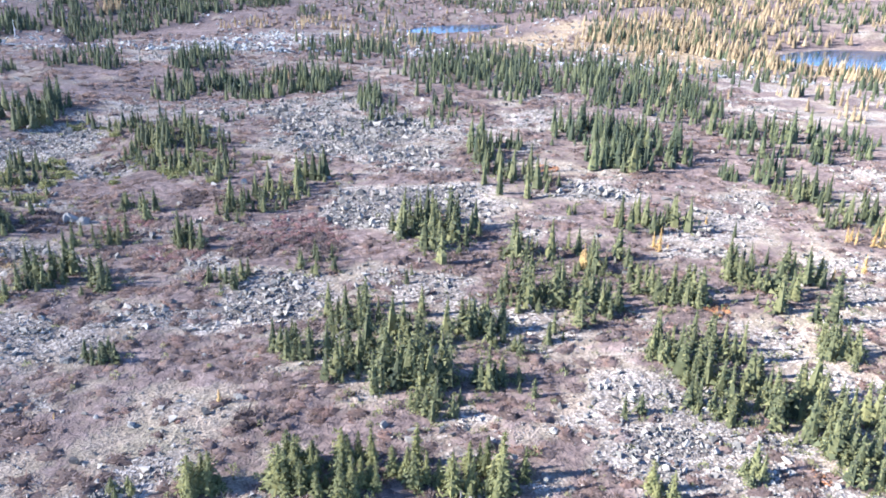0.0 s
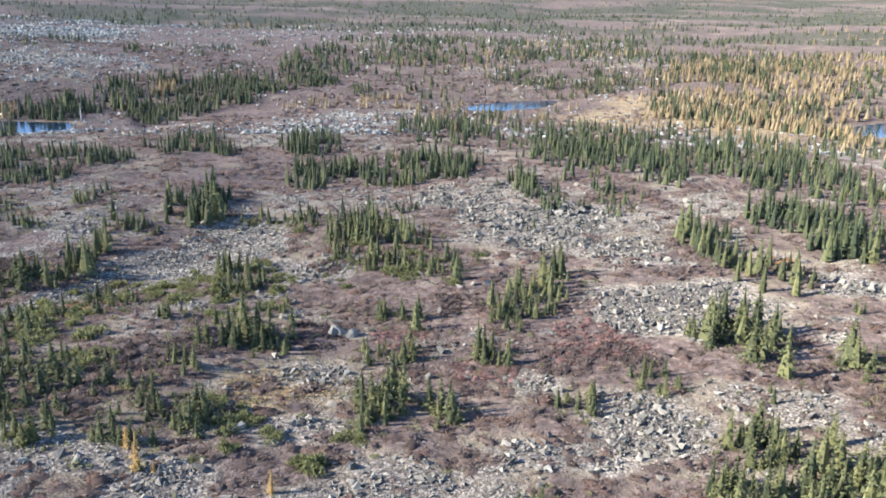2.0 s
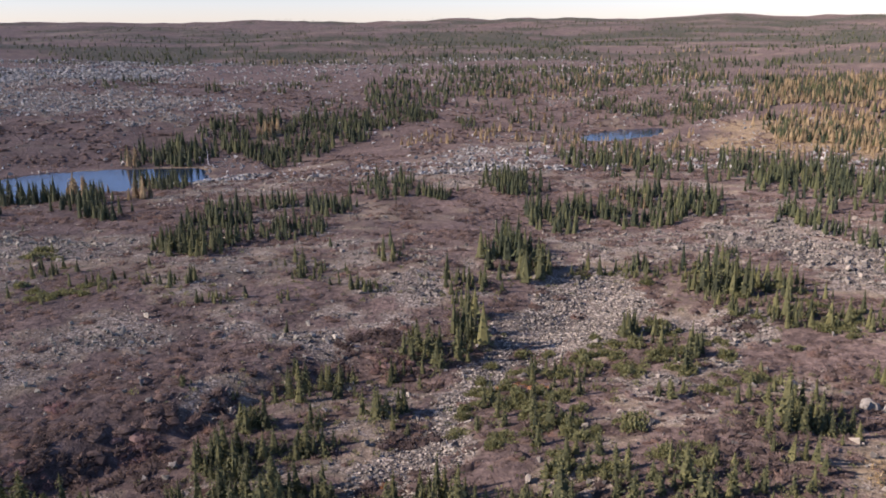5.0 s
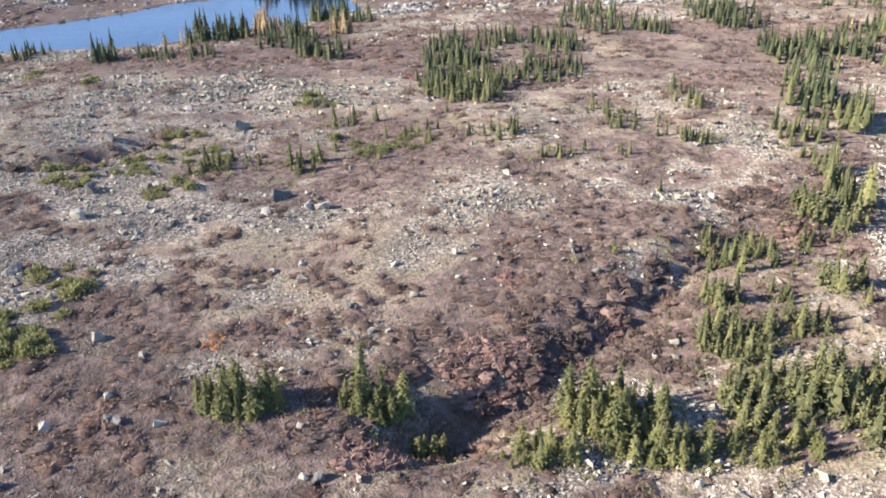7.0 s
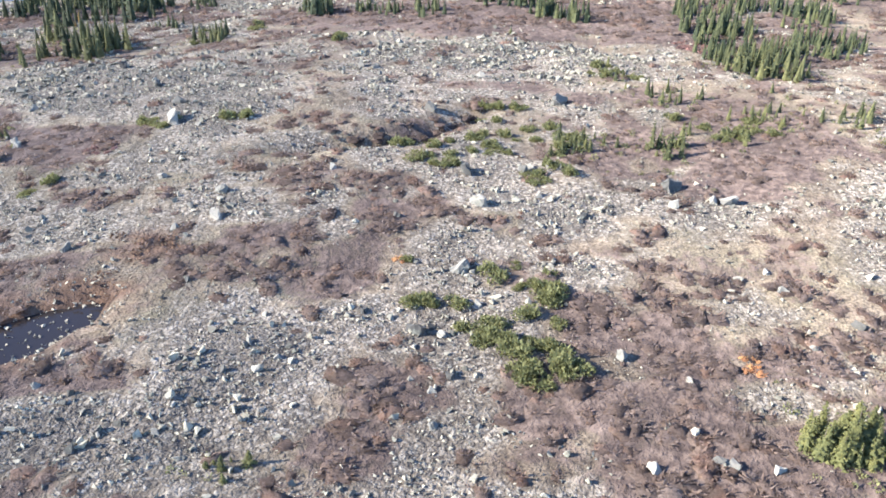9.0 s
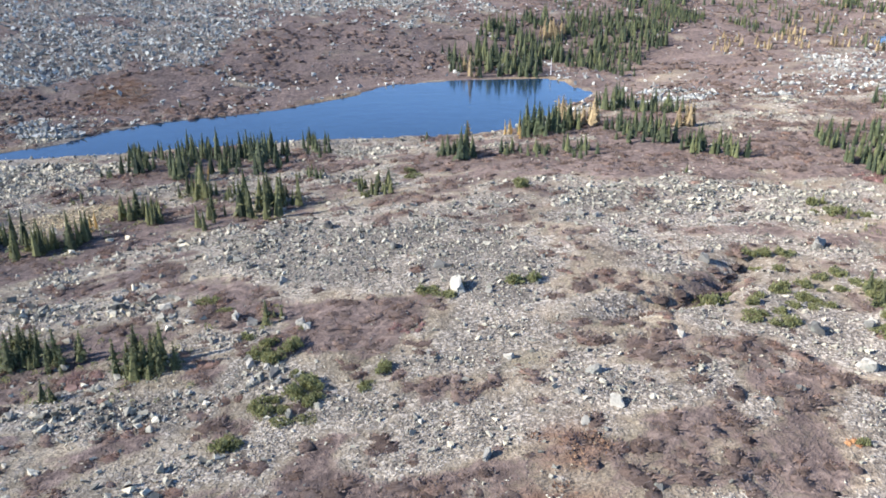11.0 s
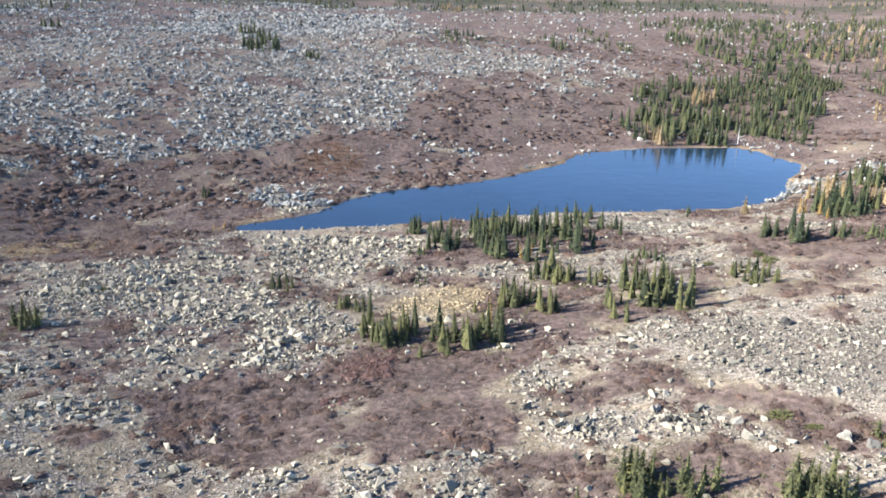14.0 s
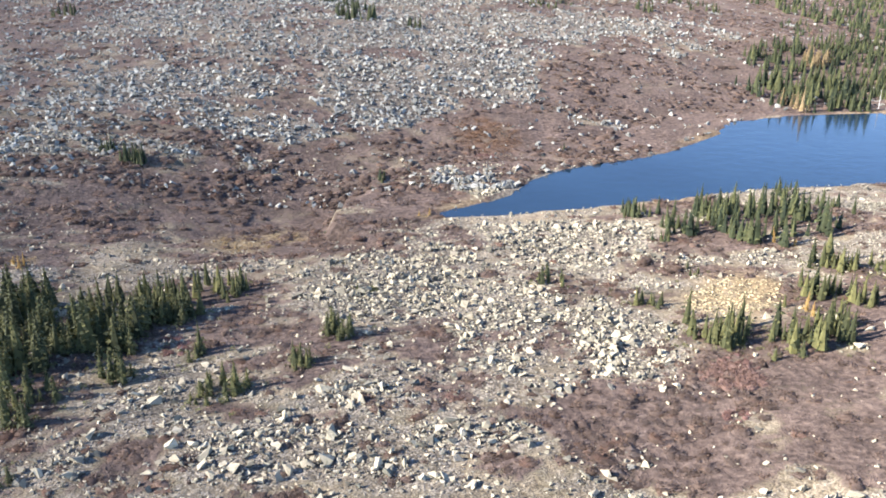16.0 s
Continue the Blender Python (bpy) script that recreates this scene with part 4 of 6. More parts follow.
def ground_material():
    m, n, l, p = material("tundra")
    at = n.new("ShaderNodeAttribute")
    at.attribute_name = "cover"
    sep = n.new("ShaderNodeSeparateColor")
    l.new(at.outputs["Color"], sep.inputs[0])
    rock, heath, rust = sep.outputs[0], sep.outputs[1], sep.outputs[2]
    straw = at.outputs["Alpha"]
    big, mid, fine, grit = (noise_node(n, l, s, d) for s, d in ((26, 3), (4.5, 5), (0.9, 5), (0.22, 3)))
    lichen = ramp(n, l, fine, (0.3, (0.085, 0.064, 0.044)), (0.48, (0.21, 0.165, 0.112)), (0.7, (0.37, 0.3, 0.203)))
    far = n.new("ShaderNodeAttribute")
    far.attribute_name = "woods"
    lie = n.new("ShaderNodeSeparateColor")
    l.new(far.outputs["Color"], lie.inputs[0])
    cream = ramp(n, l, fine, (0.3, (0.13, 0.102, 0.062)), (0.48, (0.285, 0.237, 0.155)), (0.7, (0.45, 0.382, 0.26)))
    lichen = mix(n, l, lie.outputs[1], lichen, cream)
    moss = ramp(n, l, mid, (0.42, (0.3, 0.24, 0.16)), (0.62, (0.25, 0.235, 0.135)))
    soil = mix(n, l, band(n, l, big, 0.42, 0.6), lichen, mix(n, l, 0.4, lichen, moss))
    soil = mix(n, l, band(n, l, grit, 0.42, 0.56), mix(n, l, 0.62, soil, (0.06, 0.047, 0.036)), soil)
    tc = n.new("ShaderNodeTexCoord")
    vor = n.new("ShaderNodeTexVoronoi")
    vor.inputs["Scale"].default_value = 3.2
    warp = n.new("ShaderNodeTexNoise")
    warp.inputs["Scale"].default_value = 1.6
    l.new(tc.outputs["Object"], warp.inputs["Vector"])
    shift = n.new("ShaderNodeVectorMath")
    shift.operation = "MULTIPLY_ADD"
    shift.inputs[1].default_value = (0.9, 0.9, 0.9)
    l.new(warp.outputs["Color"], shift.inputs[0])
    l.new(tc.outputs["Object"], shift.inputs[2])
    l.new(shift.outputs[0], vor.inputs["Vector"])
    shade = n.new("ShaderNodeSeparateColor")
    l.new(vor.outputs["Color"], shade.inputs[0])
    stone = ramp(n, l, shade.outputs[0], (0.1, (0.09, 0.08, 0.067)), (0.5, (0.21, 0.187, 0.15)), (0.9, (0.42, 0.378, 0.3)))
    # gaps between the stones: their shade is put into the colour
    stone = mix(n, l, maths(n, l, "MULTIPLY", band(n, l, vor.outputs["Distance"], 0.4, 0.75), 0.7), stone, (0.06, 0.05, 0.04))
    stone = mix(n, l, band(n, l, grit, 0.4, 0.6), mix(n, l, 0.55, stone, lichen), stone)
    # block fields darkened further, shade between the blocks painted into the ground
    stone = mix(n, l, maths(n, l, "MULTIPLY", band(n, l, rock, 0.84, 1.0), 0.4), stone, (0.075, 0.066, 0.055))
    patchy = maths(n, l, "ADD", maths(n, l, "MULTIPLY", mid, 0.55), maths(n, l, "MULTIPLY", fine, 0.6))
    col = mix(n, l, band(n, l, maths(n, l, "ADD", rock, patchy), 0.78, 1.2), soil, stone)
    twig = ramp(n, l, fine, (0.3, (0.05, 0.036, 0.029)), (0.5, (0.118, 0.086, 0.068)), (0.72, (0.22, 0.165, 0.126)))
    wide = noise_node(n, l, 95, 4)
    bare = maths(n, l, "MULTIPLY", maths(n, l, "ADD", maths(n, l, "SUBTRACT", wide, 0.5), maths(n, l, "SUBTRACT", big, 0.5)), 0.9)
    col = mix(n, l, band(n, l, maths(n, l, "ADD", maths(n, l, "SUBTRACT", heath, bare), patchy), 1.27, 1.52), col, twig)
    lie2 = noise_node(n, l, 11, 6, 0.65)
    vary = n.new("ShaderNodeHueSaturation")
    l.new(col, vary.inputs["Color"])
    l.new(maths(n, l, "MULTIPLY_ADD", lie2, 1.7, 0.15), vary.inputs["Value"])
    col = vary.outputs[0]
    rusty = ramp(n, l, fine, (0.3, (0.08, 0.048, 0.033)), (0.7, (0.22, 0.135, 0.08)))
    col = mix(n, l, maths(n, l, "MULTIPLY", rust, band(n, l, mid, 0.3, 0.6)), col, rusty)
    sedge = ramp(n, l, fine, (0.3, (0.17, 0.123, 0.065)), (0.7, (0.37, 0.285, 0.155)))
    col = mix(n, l, maths(n, l, "MULTIPLY", straw, band(n, l, patchy, 0.35, 0.65)), col, sedge)
    needles = ramp(n, l, mid, (0.35, (0.022, 0.03, 0.018)), (0.65, (0.06, 0.066, 0.034)))
    col = mix(n, l, maths(n, l, "MULTIPLY", lie.outputs[0], band(n, l, mid, 0.36, 0.52)), col, needles)
    l.new(col, p.inputs["Base Color"])
    p.inputs["Roughness"].default_value = 0.95
    p.inputs["Specular IOR Level"].default_value = 0.2
    rise = maths(n, l, "ADD", maths(n, l, "MULTIPLY", fine, 1.0), maths(n, l, "MULTIPLY", grit, 0.5))
    rise = maths(n, l, "SUBTRACT", rise, maths(n, l, "MULTIPLY", maths(n, l, "MULTIPLY", vor.outputs["Distance"], rock), 0.45))
    rise = maths(n, l, "ADD", rise, maths(n, l, "ADD", maths(n, l, "MULTIPLY", mid, 2.5), maths(n, l, "MULTIPLY", big, 6.0)))
    bump(n, l, rise, p, 0.95, 0.38)
    return m


def rock_material(name, joined, dye=(1.0, 1.0, 1.0)):
    m, n, l, p = material(name)
    if joined:
        rnd = n.new("ShaderNodeNewGeometry").outputs["Random Per Island"]
    else:
        rnd = n.new("ShaderNodeObjectInfo").outputs["Random"]
    tone = ramp(n, l, rnd, (0.0, (0.075, 0.073, 0.066)), (0.25, (0.19, 0.182, 0.155)), (0.6, (0.34, 0.32, 0.265)), (1.0, (0.52, 0.485, 0.395)))
    spots, grain = noise_node(n, l, 0.5, 5), noise_node(n, l, 0.09, 4)
    lich = ramp(n, l, grain, (0.35, (0.11, 0.115, 0.09)), (0.7, (0.36, 0.37, 0.3)))
    col = mix(n, l, maths(n, l, "MULTIPLY", band(n, l, spots, 0.5, 0.66), 0.7), tone, lich)
    if dye != (1.0, 1.0, 1.0):
        d = n.new("ShaderNodeMix")
        d.data_type, d.blend_type = "RGBA", "MULTIPLY"
        d.inputs[0].default_value = 1.0
        d.inputs[7].default_value = (*dye, 1)
        l.new(col, d.inputs[6])
        col = d.outputs[2]
    k = n.new("ShaderNodeHueSaturation")
    l.new(col, k.inputs["Color"])
    l.new(maths(n, l, "MULTIPLY_ADD", grain, 0.7, 0.65), k.inputs["Value"])
    l.new(k.outputs[0], p.inputs["Base Color"])
    p.inputs["Roughness"].default_value = 0.85
    p.inputs["Specular IOR Level"].default_value = 0.3
    bump(n, l, maths(n, l, "ADD", spots, maths(n, l, "MULTIPLY", grain, 0.4)), p, 0.7, 0.12)
    return m


def leaf_material(name, *stops, joined=True, rough=0.75, through=0.08, twiggy=False):
    m, n, l, p = material(name)
    rnd = n.new("ShaderNodeNewGeometry").outputs["Random Per Island"]
    if not joined:
        own = n.new("ShaderNodeObjectInfo").outputs["Random"]
        rnd = maths(n, l, "ADD", maths(n, l, "MULTIPLY", rnd, 0.5), maths(n, l, "MULTIPLY", own, 0.5))
    tone = ramp(n, l, rnd, *stops)
    patch = noise_node(n, l, 0.6, 3)
    k = n.new("ShaderNodeHueSaturation")
    l.new(tone, k.inputs["Color"])
    l.new(maths(n, l, "MULTIPLY_ADD", patch, 0.9, 0.55), k.inputs["Value"])
    l.new(k.outputs[0], p.inputs["Base Color"])
    p.inputs["Roughness"].default_value = rough
    p.inputs["Specular IOR Level"].default_value = 0.25
    if twiggy:
        twigs = noise_node(n, l, 0.16, 6, 0.75)
        l.new(maths(n, l, "MULTIPLY", maths(n, l, "MULTIPLY_ADD", patch, 0.9, 0.55), maths(n, l, "MULTIPLY_ADD", twigs, 2.4, -0.2)), k.inputs["Value"])
        bump(n, l, twigs, p, 1.0, 0.2)
        shrub = noise_node(n, l, 3.2, 3)
        hue = ramp(n, l, shrub, (0.34, (1.06, 1.05, 1.05)), (0.47, (0.93, 0.88, 0.86)), (0.56, (1.06, 0.99, 0.93)), (0.66, (1.16, 0.97, 0.88)))
        dye = n.new("ShaderNodeMix")
        dye.data_type, dye.blend_type = "RGBA", "MULTIPLY"
        dye.inputs[0].default_value = 1.0
        l.new(tone, dye.inputs[6])
        l.new(hue, dye.inputs[7])
        l.new(dye.outputs[2], k.inputs["Color"])
    t = n.new("ShaderNodeBsdfTranslucent")
    l.new(k.outputs[0], t.inputs[0])
    s = n.new("ShaderNodeMixShader")
    s.inputs[0].default_value = through
    l.new(p.outputs[0], s.inputs[1])
    l.new(t.outputs[0], s.inputs[2])
    l.new(s.outputs[0], n["Material Output"].inputs[0])
    return m


def bark_material():
    m, n, l, p = material("bark")
    g = noise_node(n, l, 0.12, 5)
    l.new(ramp(n, l, g, (0.3, (0.06, 0.045, 0.035)), (0.7, (0.2, 0.16, 0.125))), p.inputs["Base Color"])
    p.inputs["Roughness"].default_value = 0.95
    bump(n, l, g, p, 0.8, 0.03)
    return m


def water_material(name, deep, ripple):
    m, n, l, p = material(name)
    shade = noise_node(n, l, 30, 2)
    l.new(ramp(n, l, shade, (0.3, deep), (0.7, tuple(1.4 * c for c in deep))), p.inputs["Base Color"])
    p.inputs["Roughness"].default_value = 0.08
    p.inputs["IOR"].default_value = 1.33
    bump(n, l, maths(n, l, "ADD", noise_node(n, l, 0.9, 3), maths(n, l, "MULTIPLY", noise_node(n, l, 4, 2), 2.0)), p, 0.25, ripple)
    return m


TUNDRA = ground_material()
ROCK, RUBBLE = rock_material("boulder_rock", False, (0.75, 0.75, 0.73)), rock_material("rubble_rock", True, (0.96, 0.94, 0.84))
DARK_RUBBLE = rock_material("eastern_rock", True, (0.72, 0.69, 0.64))
SLOPE_ROCK = rock_material("slope_rock", True, (1.06, 1.11, 1.15))
PALE_ROCK = rock_material("lichen_pale_rock", True, (1.3, 1.24, 1.07))
STREAM_ROCK, YELLOW_ROCK = rock_material("stream_rock", True, (1.05, 1.0, 0.92)), rock_material("yellow_rock", True, (1.5, 1.32, 0.93))
# same needles by distance: darker, bluer haze tone put into the farther colours
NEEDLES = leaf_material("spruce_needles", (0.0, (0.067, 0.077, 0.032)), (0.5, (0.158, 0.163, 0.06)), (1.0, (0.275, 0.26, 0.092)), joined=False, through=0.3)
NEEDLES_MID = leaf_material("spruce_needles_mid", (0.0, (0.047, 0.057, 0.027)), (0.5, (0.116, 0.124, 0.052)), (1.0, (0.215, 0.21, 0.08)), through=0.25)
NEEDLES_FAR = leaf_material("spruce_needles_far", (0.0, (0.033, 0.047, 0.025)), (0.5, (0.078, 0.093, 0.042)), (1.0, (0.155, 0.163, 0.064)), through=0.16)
GOLD = leaf_material("larch_gold", (0.0, (0.36, 0.23, 0.08)), (0.5, (0.52, 0.36, 0.13)), (1.0, (0.64, 0.47, 0.2)), joined=False, through=0.35)
GOLD_FAR = leaf_material("larch_gold_far", (0.0, (0.22, 0.165, 0.085)), (0.5, (0.38, 0.285, 0.145)), (1.0, (0.5, 0.39, 0.21)), through=0.3)
MATGREEN = leaf_material("dwarf_spruce_green", (0.0, (0.1, 0.11, 0.045)), (0.5, (0.21, 0.212, 0.085)), (1.0, (0.32, 0.31, 0.135)), through=0.45)
HEATH = leaf_material("dwarf_birch_twigs", (0.0, (0.165, 0.127, 0.1)), (0.4, (0.22, 0.17, 0.135)), (0.75, (0.275, 0.214, 0.17)), (1.0, (0.335, 0.267, 0.214)), rough=0.95, through=0.5, twiggy=True)
DARKTWIG = leaf_material("willow_twigs", (0.0, (0.06, 0.044, 0.034)), (0.5, (0.11, 0.08, 0.062)), (1.0, (0.18, 0.135, 0.105)), rough=0.9, through=0.3)
REDLEAF = leaf_material("red_leaves", (0.0, (0.13, 0.078, 0.062)), (0.6, (0.22, 0.125, 0.1)), (1.0, (0.33, 0.19, 0.15)), through=0.3)
SALMON = leaf_material("salmon_leaves", (0.0, (0.15, 0.095, 0.073)), (0.6, (0.245, 0.155, 0.12)), (1.0, (0.34, 0.225, 0.172)), through=0.3)
ORANGE = leaf_material("orange_leaves", (0.0, (0.28, 0.13, 0.06)), (0.6, (0.42, 0.2, 0.085)), (1.0, (0.53, 0.31, 0.13)), through=0.3)
RUSTY = leaf_material("rusty_leaves", (0.0, (0.1, 0.056, 0.036)), (0.6, (0.2, 0.115, 0.065)), (1.0, (0.32, 0.2, 0.11)))
STRAW = leaf_material("straw_sedge", (0.0, (0.22, 0.15, 0.07)), (0.6, (0.36, 0.26, 0.12)), (1.0, (0.46, 0.35, 0.18)), through=0.3)
BARK = bark_material()
WATER = water_material("lake_water", (0.008, 0.02, 0.036), 0.12)
PEAT = water_material("peat_water", (0.03, 0.025, 0.022), 0.01)

# ---------------------------------------------------------------- meshes from arrays


def tri_mesh(name, verts, tris, *mats, flat=True):
    """A triangle mesh from arrays."""
    me = bpy.data.meshes.new(name)
    verts, tris = np.asarray(verts, np.float32), np.asarray(tris, np.int32)
    me.vertices.add(len(verts))
    me.vertices.foreach_set("co", verts.ravel())
    me.loops.add(tris.size)
    me.loops.foreach_set("vertex_index", tris.ravel())
    me.polygons.add(len(tris))
    me.polygons.foreach_set("loop_start", np.arange(0, tris.size, 3, dtype=np.int32))
    me.update(calc_edges=True)
    if flat:
        me.shade_flat()
    for m in mats:
        me.materials.append(m)
    return me


def spread(templates, x, y, z, sx, sz, turn, tip=None):
    """Many copies of small templates joined into arrays of vertices and triangles."""
    vs, fs, start = [], [], 0
    pick = RNG.integers(0, len(templates), len(x))
    for k, (tv, tf) in enumerate(templates):
        i = np.nonzero(pick == k)[0]
        if not len(i):
            continue
        v = np.repeat(tv[None], len(i), 0) * np.stack([sx[i], sx[i], sz[i]], -1)[:, None]
        if tip is not None:
            a = tip[i][:, None]
            v = np.stack([v[..., 0], v[..., 1] * np.cos(a) - v[..., 2] * np.sin(a), v[..., 1] * np.sin(a) + v[..., 2] * np.cos(a)], -1)
        c, s = np.cos(turn[i])[:, None], np.sin(turn[i])[:, None]
        v = np.stack([v[..., 0] * c - v[..., 1] * s + x[i][:, None], v[..., 0] * s + v[..., 1] * c + y[i][:, None], v[..., 2] + z[i][:, None]], -1)
        f = tf[None] + start + (np.arange(len(i)) * len(tv))[:, None, None]
        vs.append(v.reshape(-1, 3))
        fs.append(f.reshape(-1, 3))
        start += len(i) * len(tv)
    return np.concatenate(vs), np.concatenate(fs)


def block(seed, points=11, flatness=0.62):
    """An angular frost-split block: the hull of a few points."""
    rng = np.random.default_rng(seed)
    bm = bmesh.new()
    for _ in range(points):
        d = rng.normal(size=3)
        d /= np.abs(d).max() ** 0.45 * np.linalg.norm(d) ** 0.55
        bm.verts.new(d * (0.42, 0.34, 0.5 * flatness) * rng.uniform(0.85, 1.1))
    out = bmesh.ops.convex_hull(bm, input=bm.verts)
    bmesh.ops.delete(bm, geom=list({g for g in out["geom_interior"] if isinstance(g, bmesh.types.BMVert)}), context="VERTS")
    bmesh.ops.triangulate(bm, faces=bm.faces)
    bm.verts.index_update()
    v = np.array([w.co[:] for w in bm.verts])
    f = np.array([[w.index for w in g.verts] for g in bm.faces])
    bm.free()
    return v, f


def weathered(v, f, seed):
    """A block with its faces split and its edges worn uneven."""
    rng = np.random.default_rng(seed)
    bm = bmesh.new()
    vs = [bm.verts.new(p) for p in v]
    for t in f:
        bm.faces.new([vs[k] for k in t])
    bmesh.ops.subdivide_edges(bm, edges=bm.edges, cuts=1, use_grid_fill=True)
    for w in bm.verts:
        w.co += Vector(rng.normal(size=3) * 0.028) - w.co * rng.uniform(0, 0.06)
    bmesh.ops.triangulate(bm, faces=bm.faces)
    bm.verts.index_update()
    out = np.array([w.co[:] for w in bm.verts]), np.array([[w.index for w in g.verts] for g in bm.faces])
    bm.free()
    return out


def tuft(seed, count, wide=0.6, high=0.5, size=0.2, up=0.55):
    """A twiggy cushion of small leaves: slim triangles in a low dome."""
    rng = np.random.default_rng(seed)
    vs, fs = [], []
    for i in range(count):
        a, q, e = rng.uniform(0, 6.283), math.sqrt(rng.uniform(0, 1)), rng.uniform(0.15, 1)
        c = np.array([wide * q * math.cos(a), wide * q * math.sin(a), high * e * math.sqrt(max(1 - q * q * 0.85, 0.05))])
        d = np.array([math.cos(a) * q, math.sin(a) * q, up]) + rng.normal(size=3) * 0.45
        d /= np.linalg.norm(d)
        w = np.cross(d, rng.normal(size=3))
        w /= np.linalg.norm(w)
        s = size * rng.uniform(0.7, 1.4)
        vs += [c - w * s * 0.5, c + w * s * 0.5, c + d * s * 1.3]
        fs.append((3 * i, 3 * i + 1, 3 * i + 2))
    return np.array(vs), np.array(fs)


def mound(seed, twigs=21, wide=0.5, high=0.24, sides=5):
    """A leafless dwarf shrub: a low uneven cushion bristling with slim twigs."""
    rng = np.random.default_rng(seed)
    vs, fs = [], []
    lobes = rng.uniform(0.5, 1.35, sides)
    for q, z in ((1.0, -0.1), (0.66, 0.62)):
        for i in range(sides):
            a = 6.2832 * (i + rng.uniform(-0.3, 0.3)) / sides
            r = wide * q * lobes[i] * rng.uniform(0.85, 1.1)
            vs.append(np.array([r * math.cos(a), r * math.sin(a), high * z * rng.uniform(0.7, 1.2)]))
    vs.append(np.array([rng.normal() * 0.08, rng.normal() * 0.08, high * rng.uniform(0.8, 1.0)]))
    for i in range(sides):
        p, q = i, (i + 1) % sides
        fs += [(p, q, q + sides), (p, q + sides, p + sides), (p + sides, q + sides, 2 * sides)]
    for _ in range(twigs):
        a, q = rng.uniform(0, 6.283), math.sqrt(rng.uniform(0.02, 1))
        c = np.array([0.8 * wide * q * math.cos(a), 0.8 * wide * q * math.sin(a), high * (0.8 - 0.65 * q * q)]) * lobes[int(a / 6.2832 * sides) % sides]
        d = np.array([q * math.cos(a), q * math.sin(a), 0.75]) + rng.normal(size=3) * 0.35
        d /= np.linalg.norm(d)
        w = np.cross(d, rng.normal(size=3))
        w *= 0.05 / np.linalg.norm(w)
        fs.append((len(vs), len(vs) + 1, len(vs) + 2))
        vs += [c - w, c + w, c + d * rng.uniform(0.16, 0.36)]
    return np.array(vs), np.array(fs)


def spire(seed, whorls, arms, wide, tufts, power=0.72, gaps=0.2, size=1.0):
    """The crown of a northern spruce one unit high: a ragged narrow spire of upturned bough ends and small needle tufts."""
    rng = np.random.default_rng(seed)
    vs, fs = [], []
    lean = rng.normal(size=2) * 0.03
    bulge = rng.uniform(0.8, 1.15, 6)
    for k in range(whorls):
        level = 0.03 + 0.93 * (k + 0.5) / whorls
        ring = rng.uniform(0.72, 1.15)
        for i in range(arms):
            if rng.uniform() < gaps:
                continue
            a = 6.2832 * (i + rng.uniform(-0.45, 0.45)) / arms + k * 1.3
            h = min(level + rng.uniform(-0.7, 0.7) / whorls, 0.97)
            r = (wide * (1.0 - h) ** power + 0.006) * ring * bulge[int(h * 5.99)] * rng.uniform(0.6, 1.2)
            out, side = np.array([math.cos(a), math.sin(a), 0.0]), np.array([-math.sin(a), math.cos(a), 0.0])
            base = np.array([lean[0] * h, lean[1] * h, h])
            for f in tufts:
                c = base + out * r * f * rng.uniform(0.85, 1.1) + np.array([0, 0, (0.3 * f * f - 0.45 * f) * r])
                n = out * rng.uniform(0.2, 1.0) + np.array([0, 0, 0.75]) + rng.normal(size=3) * 0.35
                n /= np.linalg.norm(n)
                w = np.cross(n, out + 0.5 * rng.normal(size=3))
                w /= np.linalg.norm(w)
                d = np.cross(w, n)
                d = d if d @ out > 0 else -d
                q = size * (0.012 + 0.26 * r) * rng.uniform(0.7, 1.25)
                fs.append((len(vs), len(vs) + 1, len(vs) + 2))
                vs.extend([c + w * q * 0.55 - d * q * 0.5, c - w * q * 0.55 - d * q * 0.5, c + d * q * 0.95])
    core = len(vs)  # the dense middle of the crown
    for i in range(6):
        a, r = 1.0472 * i + seed, 0.56 * wide * rng.uniform(0.7, 1.25)
        vs.append(np.array([r * math.cos(a), r * math.sin(a), 0.03 + rng.uniform(0, 0.06)]))
    vs.append(np.array([lean[0] * 0.9, lean[1] * 0.9, 0.93]))
    fs += [(core + i, core + (i + 1) % 6, core + 6) for i in range(6)]
    top = np.array([lean[0], lean[1], 1.0])
    for i in range(3):
        o = np.array([math.cos(2.09 * i + seed), math.sin(2.09 * i + seed), 0]) * 0.014
        fs.append((len(vs), len(vs) + 1, len(vs) + 2))
        vs.extend([top, top * (1, 1, 0.88) + o, top * (1, 1, 0.88) - o])
    return np.array(vs), np.array(fs)


def stem(high, base, sides=6):
    """A tapered trunk."""
    a = np.arange(sides) * 2 * math.pi / sides
    ring = np.stack([np.cos(a), np.sin(a)], -1)
    v, f = [], []
    for z, r in ((-0.06, base * 1.3), (0.03, base), (0.5, base * 0.6), (high, base * 0.12)):
        v += [(c[0] * r, c[1] * r, z) for c in ring]
    for k in range(3):
        for i in range(sides):
            p, q = k * sides + i, k * sides + (i + 1) % sides
            f += [(p, q, q + sides), (p, q + sides, p + sides)]
    return np.array(v), np.array(f)


